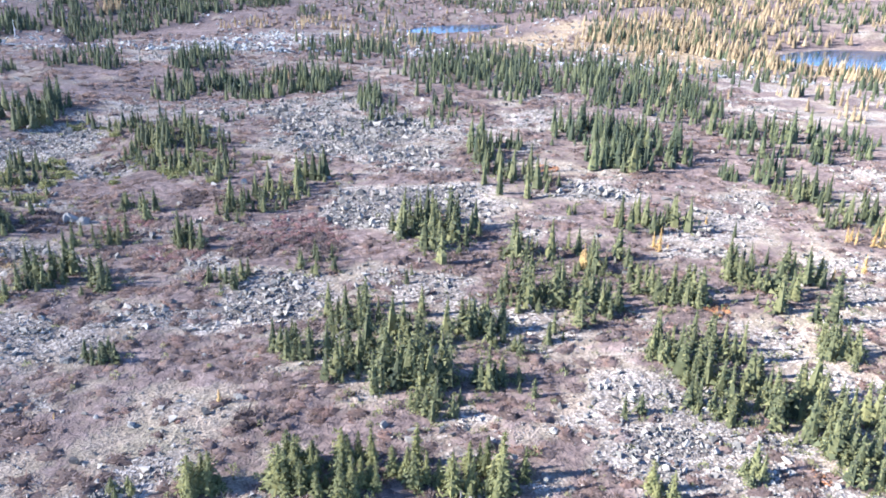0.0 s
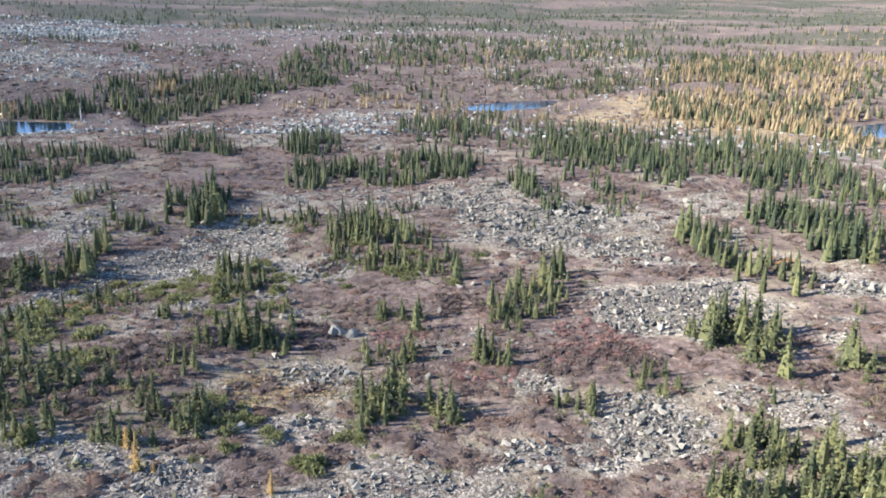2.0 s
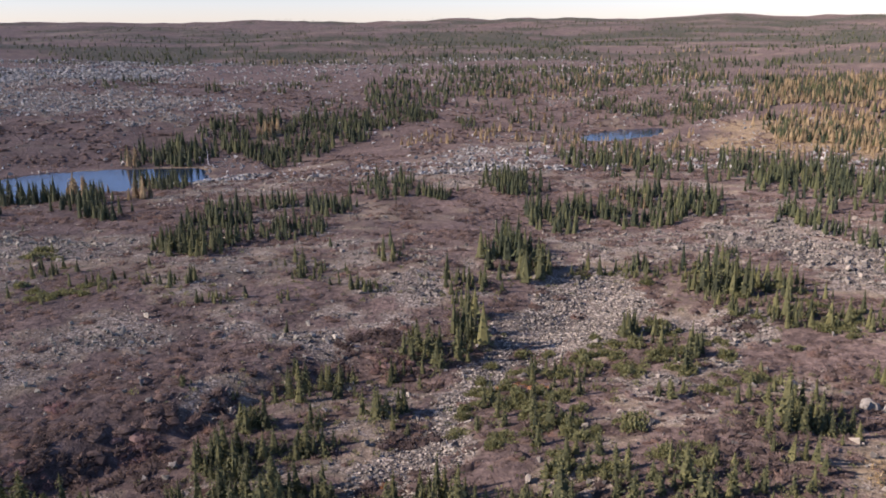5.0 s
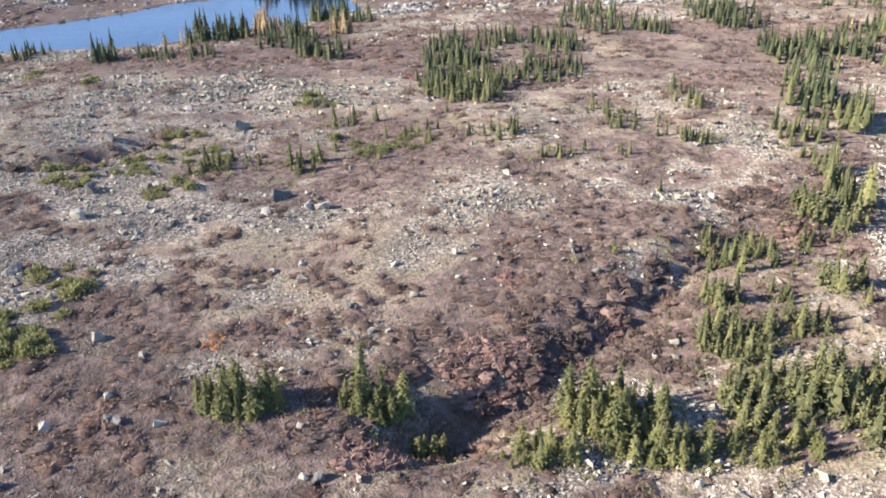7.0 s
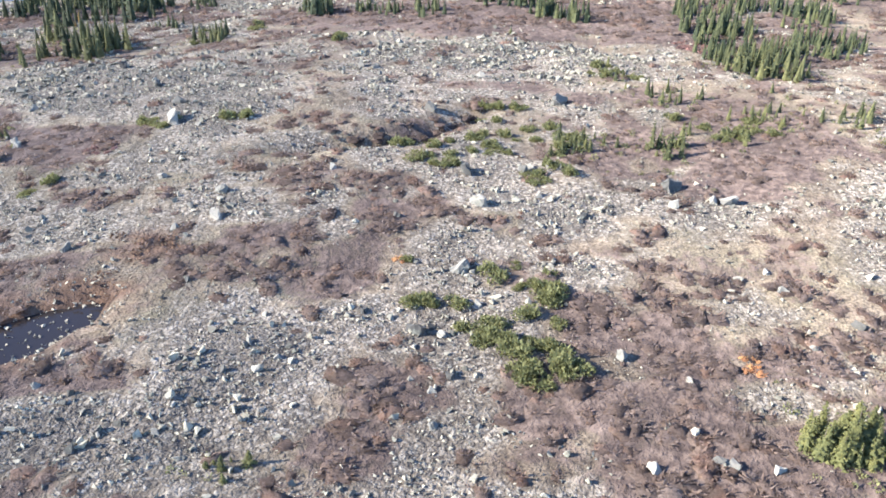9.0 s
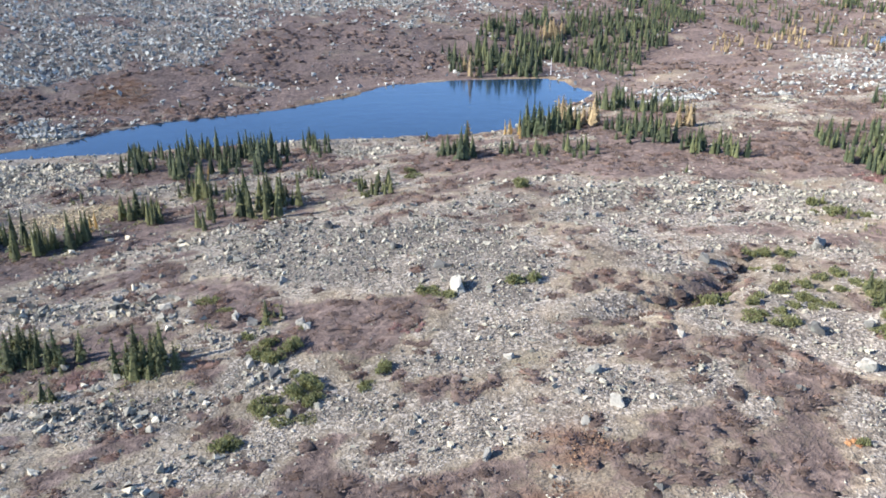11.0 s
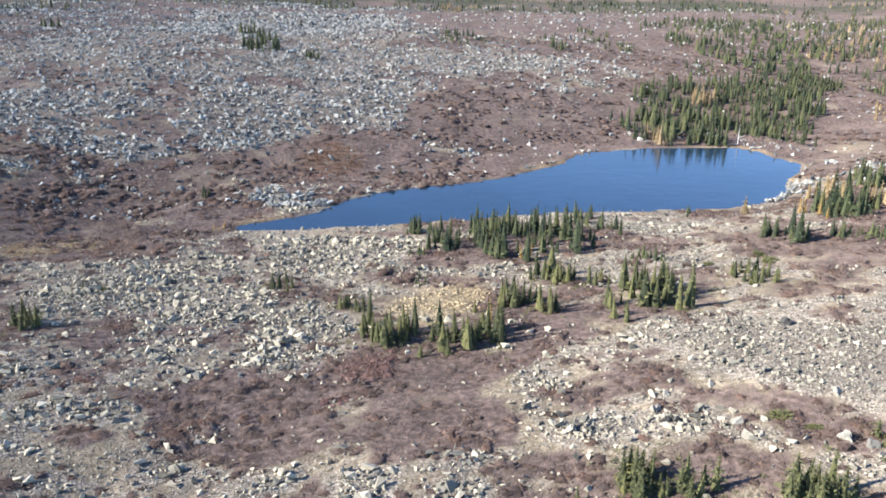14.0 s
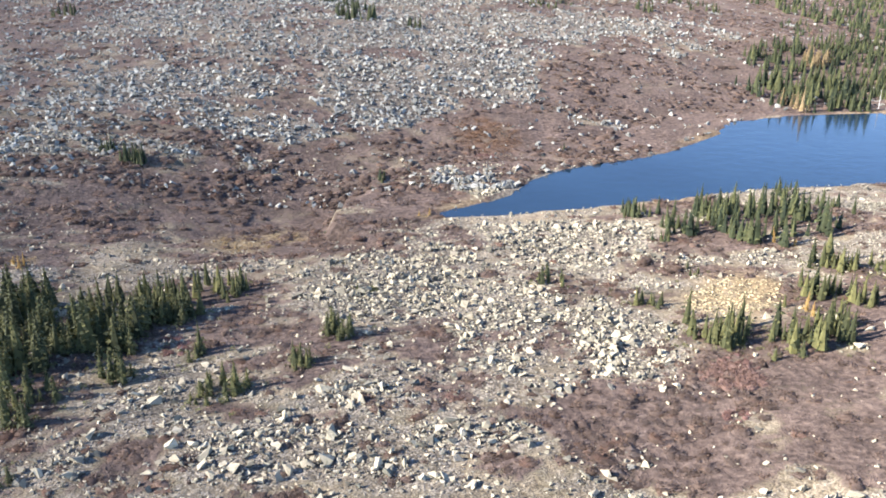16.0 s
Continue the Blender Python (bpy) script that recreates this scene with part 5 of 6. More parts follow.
# ---------------------------------------------------------------- the ground, one sheet to the horizon


def graded(low, high, step, reach, before=1.055, after=1.055):
    """Even steps from low to high, then ever wider ones out to the reach."""
    a, b = [low], list(np.arange(low, high + step, step))
    s = step
    while a[-1] > -reach:
        s *= before
        a.append(a[-1] - s)
    s = step
    while b[-1] < reach:
        s *= after
        b.append(b[-1] + s)
    return np.array(a[:0:-1] + b)


def far_woods(x, y):
    """Where woods stand on the distant hills, in long bands, more of them to the east."""
    return fbm(x, y * 2.6, 190, 71, 5) + 0.07 * smooth(-300, 300, x)


def sheet():
    xs, ys = graded(-450, 110, 2.3, 4550), graded(45, 330, 1.85, 4550, 1.1, 1.05)
    gx, gy = np.meshgrid(xs, ys)
    z = land(gx.ravel(), gy.ravel()).reshape(gx.shape)
    n, m = len(xs), len(ys)
    idx = np.arange(n * m).reshape(m, n)
    a, b, c, d = idx[:-1, :-1].ravel(), idx[:-1, 1:].ravel(), idx[1:, 1:].ravel(), idx[1:, :-1].ravel()
    me = tri_mesh("ground", np.stack([gx.ravel(), gy.ravel(), z.ravel()], -1), np.concatenate([np.stack([a, b, c], -1), np.stack([a, c, d], -1)]), TUNDRA, flat=False)
    x, y = gx.ravel(), gy.ravel()
    rock = stoniness(x, y)
    rust = np.maximum(tint_cover(x, y, "u"), 0.9 * smooth(4.5, 1.0, outline_distance(POND, x, y)))
    straw = tint_cover(x, y, "sy")
    for poly in LAKES:
        d = outline_distance(poly, x, y)
        straw = np.maximum(straw, 0.7 * smooth(6, 1, d) * smooth(0.52, 0.7, fbm(x, y, 18, 88, 2)))
        rock = np.maximum(rock, 0.75 * smooth(2.5, 0.5, d) * smooth(0.35, 0.6, fbm(x, y, 9, 23, 2)))
    rock = 0.54 + (rock - 0.54) * 1.5 - 0.36 * smooth(285, 320, y)
    heath = np.clip(1.17 - 0.16 * smooth(115, 70, y + 0.262 * x) - rock * 1.0 + (fbm(x, y, 7, 19, 3) - 0.5) * 1.2 * smooth(800, 350, np.hypot(x + 150, y - 100)), 0, 1)
    at = me.color_attributes.new("cover", "FLOAT_COLOR", "POINT")
    at.data.foreach_set("color", np.stack([np.clip(rock, 0, 1), heath, rust, straw], -1).astype(np.float32).ravel())
    r = np.hypot(x + 150, y - 60)
    closed = smooth(0.5, 0.58, far_woods(x, y)) * smooth(600, 950, r)
    at = me.color_attributes.new("woods", "FLOAT_COLOR", "POINT")
    pale = smooth(-200, -255, x + 30 * (fbm(x, y, 30, 52, 3) - 0.5))
    pale = pale * smooth(300, 270, y)
    at.data.foreach_set("color", np.stack([closed, pale, closed, closed], -1).astype(np.float32).ravel())
    return tagged(new("ground", me), "stony autumn tundra with lichen, heath and block fields", "ground", kind="structure")


sheet()


def lake(name, poly, z, mat, label):
    c = poly.mean(0)
    grown = c + (poly - c) * (1 + 5.0 / np.linalg.norm(poly - c, axis=1)[:, None])
    bm = bmesh.new()
    bm.faces.new([bm.verts.new((px, py, z)) for px, py in grown])
    bmesh.ops.triangulate(bm, faces=bm.faces)
    me = bpy.data.meshes.new(name)
    bm.to_mesh(me)
    bm.free()
    me.materials.append(mat)
    return tagged(new(name, me), label, "lake", kind="structure")


lake("water_near", LAKE_NEAR, LAKE_Z, WATER, "deep blue tundra lake with a calm surface")
lake("water_mid", LAKE_MID, LAKE_Z, WATER, "small blue lake among golden larches")
lake("water_east", LAKE_EAST, LAKE_Z, WATER, "blue lake beyond the larch woods")
_pz = POND_Z
_c = POND.mean(0)
bm = bmesh.new()
bm.faces.new([bm.verts.new((px, py, _pz)) for px, py in _c + (POND - _c) * 1.12])
me = bpy.data.meshes.new("water_pond")
bm.to_mesh(me)
bm.free()
me.materials.append(PEAT)
tagged(new("water_pond", me), "dark peaty pool dotted with pale stones", "pond", kind="structure")

# ---------------------------------------------------------------- spruces and larches
FLIGHT = (0.262, -7.0)  # the near edge of the place runs along y = 7 - 0.262 x


def nearness(rows):
    return rows[:, 1] + FLIGHT[0] * rows[:, 0]


def tree_kind(name, seed, needles, gold=False):
    """One tree with its trunk and crown, six units tall."""
    base = new(name)
    base.empty_display_size = 0.2
    sv, sf = stem(0.93, 0.017)
    cv, cf = spire(seed, 25, 9, 0.25, (0.35, 0.68, 1.0), 0.78, 0.2) if not gold else spire(seed, 24, 7, 0.14, (0.5, 1.0), 0.8, 0.25, 1.1)
    trunk = new("trunk", tri_mesh("trunk", sv * 6, sf, BARK, flat=False))
    crown = new("crown", tri_mesh("crown", cv * 6, cf, needles))
    trunk.parent = crown.parent = base
    return base


def plant(protos, rows, group):
    made = []
    for x, y, h in rows:
        k = int(RNG.integers(0, len(protos)))
        s = h / 6
        w = s * RNG.uniform(0.75, 1.25) * (1.4 if h < 2.2 else 1.0)
        m = Matrix.LocRotScale((x, y, ground_z(x, y) - 0.05), Euler((RNG.normal() * 0.035, RNG.normal() * 0.035, RNG.uniform(0, 6.283))), None)
        if k not in made:
            made.append(k)
            ob = protos[k]
            ob.matrix_basis = m
        else:
            ob = copy_thing(protos[k], m)
        ob.scale = (w, w, s)
        tall = "low young" if h < 2.6 else "tall" if h > 4.8 else "slender"
        if group == "spruces":
            tagged(ob, f"{tall} dark green spruce with drooping boughs on stony heath", "spruce", "spruces on the tundra")
        else:
            tagged(ob, f"{tall} golden autumn larch among dark spruces", "larch", "golden larches")


order = np.argsort(nearness(SPRUCE_AT))
near_spruce, far_spruce = SPRUCE_AT[order[:300]], SPRUCE_AT[order[300:]]
order = np.argsort(nearness(LARCH_AT))
near_larch, far_larch = LARCH_AT[order[:40]], LARCH_AT[order[40:]]
plant([tree_kind("spruce", 100 + i, NEEDLES) for i in range(9)], near_spruce, "spruces")
plant([tree_kind("larch", 300 + i, GOLD, True) for i in range(3)], near_larch, "larches")


def wood(name, rows, mats_, label, category, fine, coarse, limit):
    """All the farther trees of a kind as one wood: trunks and crowns joined."""
    x, y, h = rows.T
    z = land(x, y) - 0.05
    turn, wide = RNG.uniform(0, 6.283, len(x)), RNG.uniform(0.75, 1.25, len(x)) * np.where(h < 2.2, 1.3, 1.0)
    near = nearness(rows) < limit
    parts = []
    for pick, temps in ((near, fine), (~near, coarse)):
        if pick.any():
            parts.append(spread(temps, x[pick], y[pick], z[pick], h[pick] * wide[pick], h[pick], turn[pick]))
    v = np.concatenate([p[0] for p in parts])
    f = np.concatenate([parts[0][1]] + [p[1] + len(parts[0][0]) for p in parts[1:]])
    ob = new(name, tri_mesh(name, v, f, *mats_))
    tagged(ob, label, category, kind="stuff")
    if not near.any():
        return ob
    tv, tf = spread([stem(0.9, 0.014, 3)], x[near], y[near], z[near], h[near], h[near], turn[near])
    return tagged(new("tree_trunks", tri_mesh("tree_trunks", tv, tf, BARK)), "thin grey-brown conifer trunks", "trunks", kind="stuff")


FINE = [spire(500 + i, 15, 6, 0.25, (0.5, 1.0), 0.8, 0.15, 1.2) for i in range(8)]
COARSE = [spire(520 + i, 9, 4, 0.255, (0.85,), 0.8, 0.12, 1.35) for i in range(8)]
FINE_L = [spire(540 + i, 13, 5, 0.25, (0.55, 1.0), 0.85, 0.15, 1.2) for i in range(5)]
COARSE_L = [spire(560 + i, 9, 5, 0.26, (0.6, 1.0), 0.7, 0.2, 1.2) for i in range(5)]
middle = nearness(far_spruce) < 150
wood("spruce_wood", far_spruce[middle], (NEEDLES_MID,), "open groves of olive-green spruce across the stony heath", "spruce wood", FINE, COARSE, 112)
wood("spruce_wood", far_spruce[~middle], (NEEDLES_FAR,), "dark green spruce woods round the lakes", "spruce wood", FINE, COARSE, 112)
wood("larch_wood", far_larch, (GOLD_FAR,), "golden larch woods round the far lakes", "larch wood", FINE_L, COARSE_L, 190)


def scattered_far():
    """Bands and specks of spruce on the distant hills, larches between them in the east."""
    rng = np.random.default_rng(5)
    n = 32000
    r, a = 380 + 3300 * rng.uniform(0, 1, n) ** 2.3, rng.uniform(-1.15, 1.15, n)
    x, y = -150 + r * np.sin(a), 60 + r * np.cos(a)
    keep = (far_woods(x, y) + 0.08 * (rng.uniform(0, 1, n) - 0.5) > 0.56 - 0.03 * smooth(-150, 0, x)) & ((y > 480) | (x > 60)) & ~((x < -120) & (y < 640))
    keep |= (rng.uniform(0, 1, n) < 0.012) & (y > 620)
    for poly in LAKES:
        keep &= (outline_distance(poly, x, y + 18) > 5.0) & (outline_distance(poly, x, y) > 3.0)
    gold = smooth(0.5, 0.62, fbm(x, y * 1.6, 120, 15, 3)) * smooth(-20, 120, x) * smooth(1100, 700, y)
    is_gold = keep & (rng.uniform(0, 1, n) < 0.75 * gold)
    for name, pick, mat, label, category in (
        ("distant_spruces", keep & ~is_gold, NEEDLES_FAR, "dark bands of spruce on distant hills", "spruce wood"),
        ("distant_larches", is_gold, GOLD_FAR, "distant golden larches between bands of spruce", "larch wood"),
    ):
        px, py = x[pick], y[pick]
        h = rng.uniform(3, 6.5, len(px))
        tiny = [spire(580 + i, 3, 3, 0.2, (0.8,), 0.9, 0.0, 1.8) for i in range(4)]
        v, f = spread(tiny, px, py, land(px, py), h * 1.6, h, rng.uniform(0, 6.283, len(px)))
        tagged(new(name, tri_mesh(name, v, f, mat)), label, category, kind="stuff")


scattered_far()

# ---------------------------------------------------------------- boulders and rubble
BOULDERS = []


def boulder(x, y, size):
    BOULDERS.append((x, y, size))


boulder(-193.6, 120.8, 3.2)
boulder(-197.4, 111.3, 2.5)
boulder(-195.3, 111.1, 1.9)
boulder(-192.3, 115.2, 1.9)
boulder(-181.1, 108.1, 2.1)
boulder(-195.9, 99.8, 1.6)
boulder(-194.8, 105.4, 1.5)
boulder(-196.1, 103.6, 1.2)
boulder(-224.4, 102.5, 1.3)
boulder(-218.1, 134.3, 2.8)
boulder(-220.8, 126.0, 1.9)
boulder(-229.8, 122.4, 1.5)
boulder(-217.4, 128.6, 2.1)
boulder(-220.4, 130.7, 1.4)
boulder(-225.5, 138.1, 1.9)
boulder(-199.6, 130.2, 1.9)
boulder(-191.3, 133.5, 2.7)
boulder(-184.8, 136.6, 1.9)
boulder(-180.7, 132.3, 1.9)
boulder(-169.4, 139.8, 4.0)
boulder(-170.5, 135.0, 2.1)
boulder(-164.1, 136.6, 2.5)
boulder(-167.8, 120.8, 1.8)
boulder(-165.0, 121.9, 1.5)
boulder(-178.7, 166.6, 4.0)
boulder(-196.5, 161.9, 2.8)
boulder(-189.1, 177.5, 2.7)
boulder(-207.1, 182.5, 2.6)
boulder(-174.5, 196.5, 2.5)
boulder(-229.7, 162.3, 3.7)
boulder(-228.6, 154.8, 3.8)
boulder(-235.3, 171.0, 2.6)
boulder(-201.8, 113.9, 1.7)
boulder(-208.0, 106.9, 1.3)
boulder(-209.2, 105.3, 1.5)
boulder(-204.8, 110.5, 1.2)
boulder(-217.4, 117.1, 1.2)
boulder(-246.2, 149.3, 1.8)
boulder(-253.4, 152.9, 2.7)
boulder(-181.2, 96.1, 2.2)
boulder(-176.7, 96.5, 1.8)
boulder(-177.5, 99.5, 1.4)
boulder(-176.5, 105.3, 1.2)
boulder(-207.3, 140.6, 1.7)
boulder(-185.1, 143.3, 2.0)
boulder(-192.4, 141.3, 2.9)
boulder(-153.5, 115.5, 2.1)
boulder(-135.1, 119.9, 1.7)
boulder(-137.0, 123.7, 1.7)
boulder(-149.1, 118.6, 1.3)
boulder(-164.5, 118.5, 1.6)
boulder(-159.7, 113.6, 2.1)
boulder(-138.8, 132.0, 1.5)
boulder(-115.5, 107.4, 1.4)
boulder(-131.0, 94.8, 1.5)
boulder(-141.6, 93.3, 1.7)
boulder(-132.4, 106.9, 1.4)
boulder(-126.8, 121.6, 2.6)
boulder(-160.5, 99.3, 1.2)
boulder(-162.4, 95.9, 1.2)
boulder(-164.8, 110.6, 1.7)
boulder(-185.9, 142.4, 2.0)
boulder(-165.7, 136.5, 1.8)
boulder(-125.1, 132.3, 1.6)
boulder(-151.4, 106.7, 1.0)
boulder(-156.0, 109.8, 1.1)
boulder(-172.7, 96.1, 1.8)
boulder(-175.8, 96.2, 1.5)
boulder(-182.6, 90.0, 2.3)
boulder(-160.5, 90.4, 1.8)
boulder(-161.5, 90.6, 1.3)
boulder(-130.1, 108.7, 1.7)
boulder(-245.8, 138.3, 1.5)
boulder(-251.5, 151.2, 2.1)
boulder(-262.4, 158.4, 2.3)
boulder(-269.4, 163.9, 2.0)
boulder(-290.8, 137.1, 1.4)
boulder(-248.9, 140.8, 1.9)
boulder(-250.9, 141.8, 2.0)
boulder(-250.2, 138.2, 2.2)
boulder(-247.7, 137.8, 1.9)
boulder(-205.0, 181.5, 2.4)
boulder(-249.1, 162.1, 2.1)
boulder(-261.1, 168.2, 1.9)
boulder(-225.1, 153.6, 1.8)
boulder(-244.4, 183.6, 2.5)
boulder(-313.7, 150.2, 2.7)
boulder(-245.5, 148.3, 1.8)
boulder(-294.1, 148.4, 2.3)
boulder(-248.3, 139.3, 2.4)
boulder(-339.8, 169.7, 1.7)
boulder(-338.3, 168.3, 1.7)
boulder(-317.9, 181.6, 1.8)
boulder(-330.2, 193.9, 1.6)
boulder(-320.4, 166.1, 1.6)
boulder(-363.6, 176.9, 1.4)
boulder(-24.4, 69.1, 1.4)
boulder(-32.3, 64.8, 1.6)
boulder(-41.8, 75.0, 2.1)
boulder(-31.4, 88.3, 1.5)
boulder(-21.6, 92.2, 1.9)
boulder(-11.9, 65.7, 1.5)
boulder(2.0, 64.9, 1.3)
boulder(-57.4, 115.7, 3.9)
boulder(14.4, 60.8, 1.0)
boulder(-48.6, 83.2, 1.1)
boulder(-35.6, 65.7, 0.9)
boulder(-43.2, 66.6, 1.5)
boulder(-53.7, 81.9, 1.9)
boulder(-36.6, 81.7, 1.4)
boulder(-37.7, 79.1, 1.4)
boulder(-55.3, 82.4, 1.4)
boulder(-29.6, 77.1, 1.1)
boulder(-16.5, 116.6, 2.1)
boulder(-55.8, 114.9, 3.1)
boulder(-83.7, 109.6, 1.6)


def lay_boulders():
    """The boulders that stand out, then more of the larger blocks along the near strip."""
    rng = np.random.default_rng(12)
    x, y = rng.uniform(-400, 40, 5000), rng.uniform(60, 230, 5000)
    near = y + FLIGHT[0] * x
    keep = (near > 38) & (near < 120) & (stoniness(x, y) > 0.72) & (y < 170)
    for px, py in zip(x[keep], y[keep]):
        if len(BOULDERS) >= 300:
            break
        if all(math.hypot(px - b[0], py - b[1]) > 2.2 for b in BOULDERS):
            BOULDERS.append((px, py, rng.uniform(0.7, 1.25)))
    meshes = []
    for i in range(14):
        me = tri_mesh("boulder", *weathered(*block(900 + i, 14, rng.uniform(0.6, 0.9)), 40 + i), ROCK)
        meshes.append(me)
    for px, py, size in BOULDERS:
        ob = new("boulder", meshes[int(rng.integers(0, 14))])
        s = size * rng.uniform(0.7, 0.9)
        ob.matrix_basis = Matrix.LocRotScale((px, py, ground_z(px, py) + 0.06 * s), Euler((rng.normal() * 0.2, rng.normal() * 0.2, rng.uniform(0, 6.283))), Vector((s, s, s * rng.uniform(0.85, 1.2))))
        kind = "large" if size > 1.9 else "squat" if size > 1.1 else "small"
        tagged(ob, f"{kind} angular grey boulder with lichen on the heath", "boulder", "boulders on the tundra")


lay_boulders()
CHIPS = [block(700 + i, 6) for i in range(18)]
BLOCKS = [block(740 + i, 7, 0.75) for i in range(16)]


def rubble():
    rng = np.random.default_rng(31)
    n = 740000
    x, y = rng.uniform(-430, 75, n), 40 + 268 * rng.uniform(0, 1, n) ** 1.5
    near = y + FLIGHT[0] * x
    st = stoniness(x, y)
    lushness = np.where(near < 120, 1.0, np.where((near < 190) | (x < -250), 0.85, 0.65))
    lushness = lushness * (1 - 0.3 * smooth(-120, -95, x) * smooth(70, 90, near))
    chance = (0.012 + 0.21 * smooth(0.15, 0.42, st) + 0.5 * smooth(0.48, 0.82, st) + 0.42 * smooth(0.66, 0.92, st)) * lushness
    keep = (near > 34) & (rng.uniform(0, 1, n) < chance)
    for poly in LAKES:
        d = outline_distance(poly, x, y)
        keep &= d > 0.4
    keep &= drained(x, y) > 0.95
    x, y, st, near = x[keep], y[keep], st[keep], near[keep]
    size = (0.2 + 0.36 * rng.uniform(0, 1, len(x)) ** 2.2 + 0.6 * (rng.uniform(0, 1, len(x)) > 0.955)) * (0.88 + 0.17 * smooth(0.6, 0.95, st)) * np.where((near > 130) & (x > -255), 1.2, 1.0)
    size = size * (1 - 0.22 * smooth(-150, -175, x) * smooth(-262, -240, x) * smooth(125, 100, near)) * (1 + 0.5 * smooth(-240, -285, x) + 0.25 * smooth(-110, -70, x) * smooth(75, 100, near)) * (1 - 0.35 * smooth(1, -1, bed_distance(x, y)))
    z = land(x, y) + 0.17 * size
    west = x + 30 * (fbm(x, y, 30, 52, 3) - 0.5) + 8 * rng.normal(size=len(x)) < -262
    east = x + 12 * rng.normal(size=len(x)) > -118
    for pick, mat, label in ((~west & ~east, RUBBLE, "frost-split grey rubble strewn over the tundra"), (east, DARK_RUBBLE, "slate-grey rubble of the eastern block fields"), (west, PALE_ROCK, "cream-grey lichen-covered rubble of the western block fields")):
        vs, fs, start = [], [], 0
        for part_of, shapes in ((pick & (size < 0.42), CHIPS), (pick & (size >= 0.42), BLOCKS)):
            k = int(part_of.sum())
            v, f = spread(shapes, x[part_of], y[part_of], z[part_of], size[part_of] * rng.uniform(1.0, 1.55, k), size[part_of] * rng.uniform(0.7, 1.6, k), rng.uniform(0, 6.283, k), rng.normal(size=k) * 0.5)
            vs.append(v)
            fs.append(f + start)
            start += len(v)
        tagged(new("rubble", tri_mesh("rubble", np.concatenate(vs), np.concatenate(fs), mat)), label, "rubble", kind="stuff")
    # block slopes beyond the lake
    n = 178000
    x, y = rng.uniform(-600, 120, n), 280 + 660 * rng.uniform(0, 1, n) ** 2.1
    st = stoniness(x, y)
    keep = rng.uniform(0, 1, n) < 0.04 + smooth(0.4, 0.8, st) * 0.85 * (1 - 0.72 * smooth(-150, -125, x) * smooth(460, 400, y))
    for poly in LAKES:
        keep &= outline_distance(poly, x, y) > 0.6
    x, y = x[keep], y[keep]
    size = (0.75 + 1.6 * rng.uniform(0, 1, len(x)) ** 2.2) * (1 + 0.7 * smooth(450, 800, y))
    v, f = spread(CHIPS, x, y, land(x, y) + 0.18 * size, size * 1.2, size * 1.2, rng.uniform(0, 6.283, len(x)), rng.normal(size=len(x)) * 0.35)
    tagged(new("block_slope", tri_mesh("block_slope", v, f, SLOPE_ROCK)), "grey block slopes on the hillside beyond the lake", "rubble", kind="stuff")
    # washed stones in the bed of the brook, wider upstream
    x, y = rng.uniform(-116, -64, 26000), rng.uniform(94, 172, 26000)
    k = bed_distance(x, y) + 3.5 * (fbm(x, y, 5, 27, 2) - 0.5) < rng.normal(size=26000) * 0.4 - 0.3
    x, y = x[k], y[k]
    size = 0.24 + 0.4 * rng.uniform(0, 1, len(x)) ** 2
    v, f = spread(CHIPS, x, y, land(x, y) + 0.06, size * 1.3, size, rng.uniform(0, 6.283, len(x)), rng.normal(size=len(x)) * 0.3)
    tagged(new("brook_stones", tri_mesh("brook_stones", v, f, STREAM_ROCK)), "pale washed stones filling the dry brook bed", "stones", kind="stuff")
    # stones with yellow lichen in a drained hollow
    n = 2600
    x, y = rng.uniform(-302, -278, n), rng.uniform(197, 221, n)
    k = drained(x, y) + 0.5 * (fbm(x, y, 4, 34, 2) - 0.5) < 1.0
    x, y, n = x[k], y[k], int(k.sum())
    size = rng.uniform(0.25, 0.65, n)
    v, f = spread(CHIPS, x, y, land(x, y) + 0.06, size * 1.3, size, rng.uniform(0, 6.283, n), rng.normal(size=n) * 0.3)
    tagged(new("yellow_stones", tri_mesh("yellow_stones", v, f, YELLOW_ROCK)), "yellow-brown stones in a drained hollow", "stones", kind="stuff")
    # pale stones in the pool and along the shores
    lo, hi = POND.min(0), POND.max(0)
    x, y = rng.uniform(lo[0] - 1.5, hi[0] + 1.5, 700), rng.uniform(lo[1] - 1.5, hi[1] + 1.5, 700)
    d = outline_distance(POND, x, y)
    k = (d < 1.6) & (rng.uniform(0, 1, 700) < np.where(d < -0.6, 0.35, 0.8))
    size = 0.18 + 0.5 * rng.uniform(0, 1, int(k.sum())) ** 2
    v, f = spread(CHIPS, x[k], y[k], np.maximum(land(x[k], y[k]), _pz) + 0.05, size, size * 0.8, rng.uniform(0, 6.283, int(k.sum())))
    tagged(new("pool_stones", tri_mesh("pool_stones", v, f, PALE_ROCK)), "pale stones standing in the peaty pool", "stones", kind="stuff")


rubble()

# ---------------------------------------------------------------- heath, dwarf birch, willow, sedge
TUFTS = [tuft(i, 15, 0.62, 0.5, 0.2) for i in range(10)]
CLUMPS = [mound(30 + i) for i in range(16)]
THICKETS = [mound(50 + i, 4, 0.5, 0.3, 4) for i in range(10)]


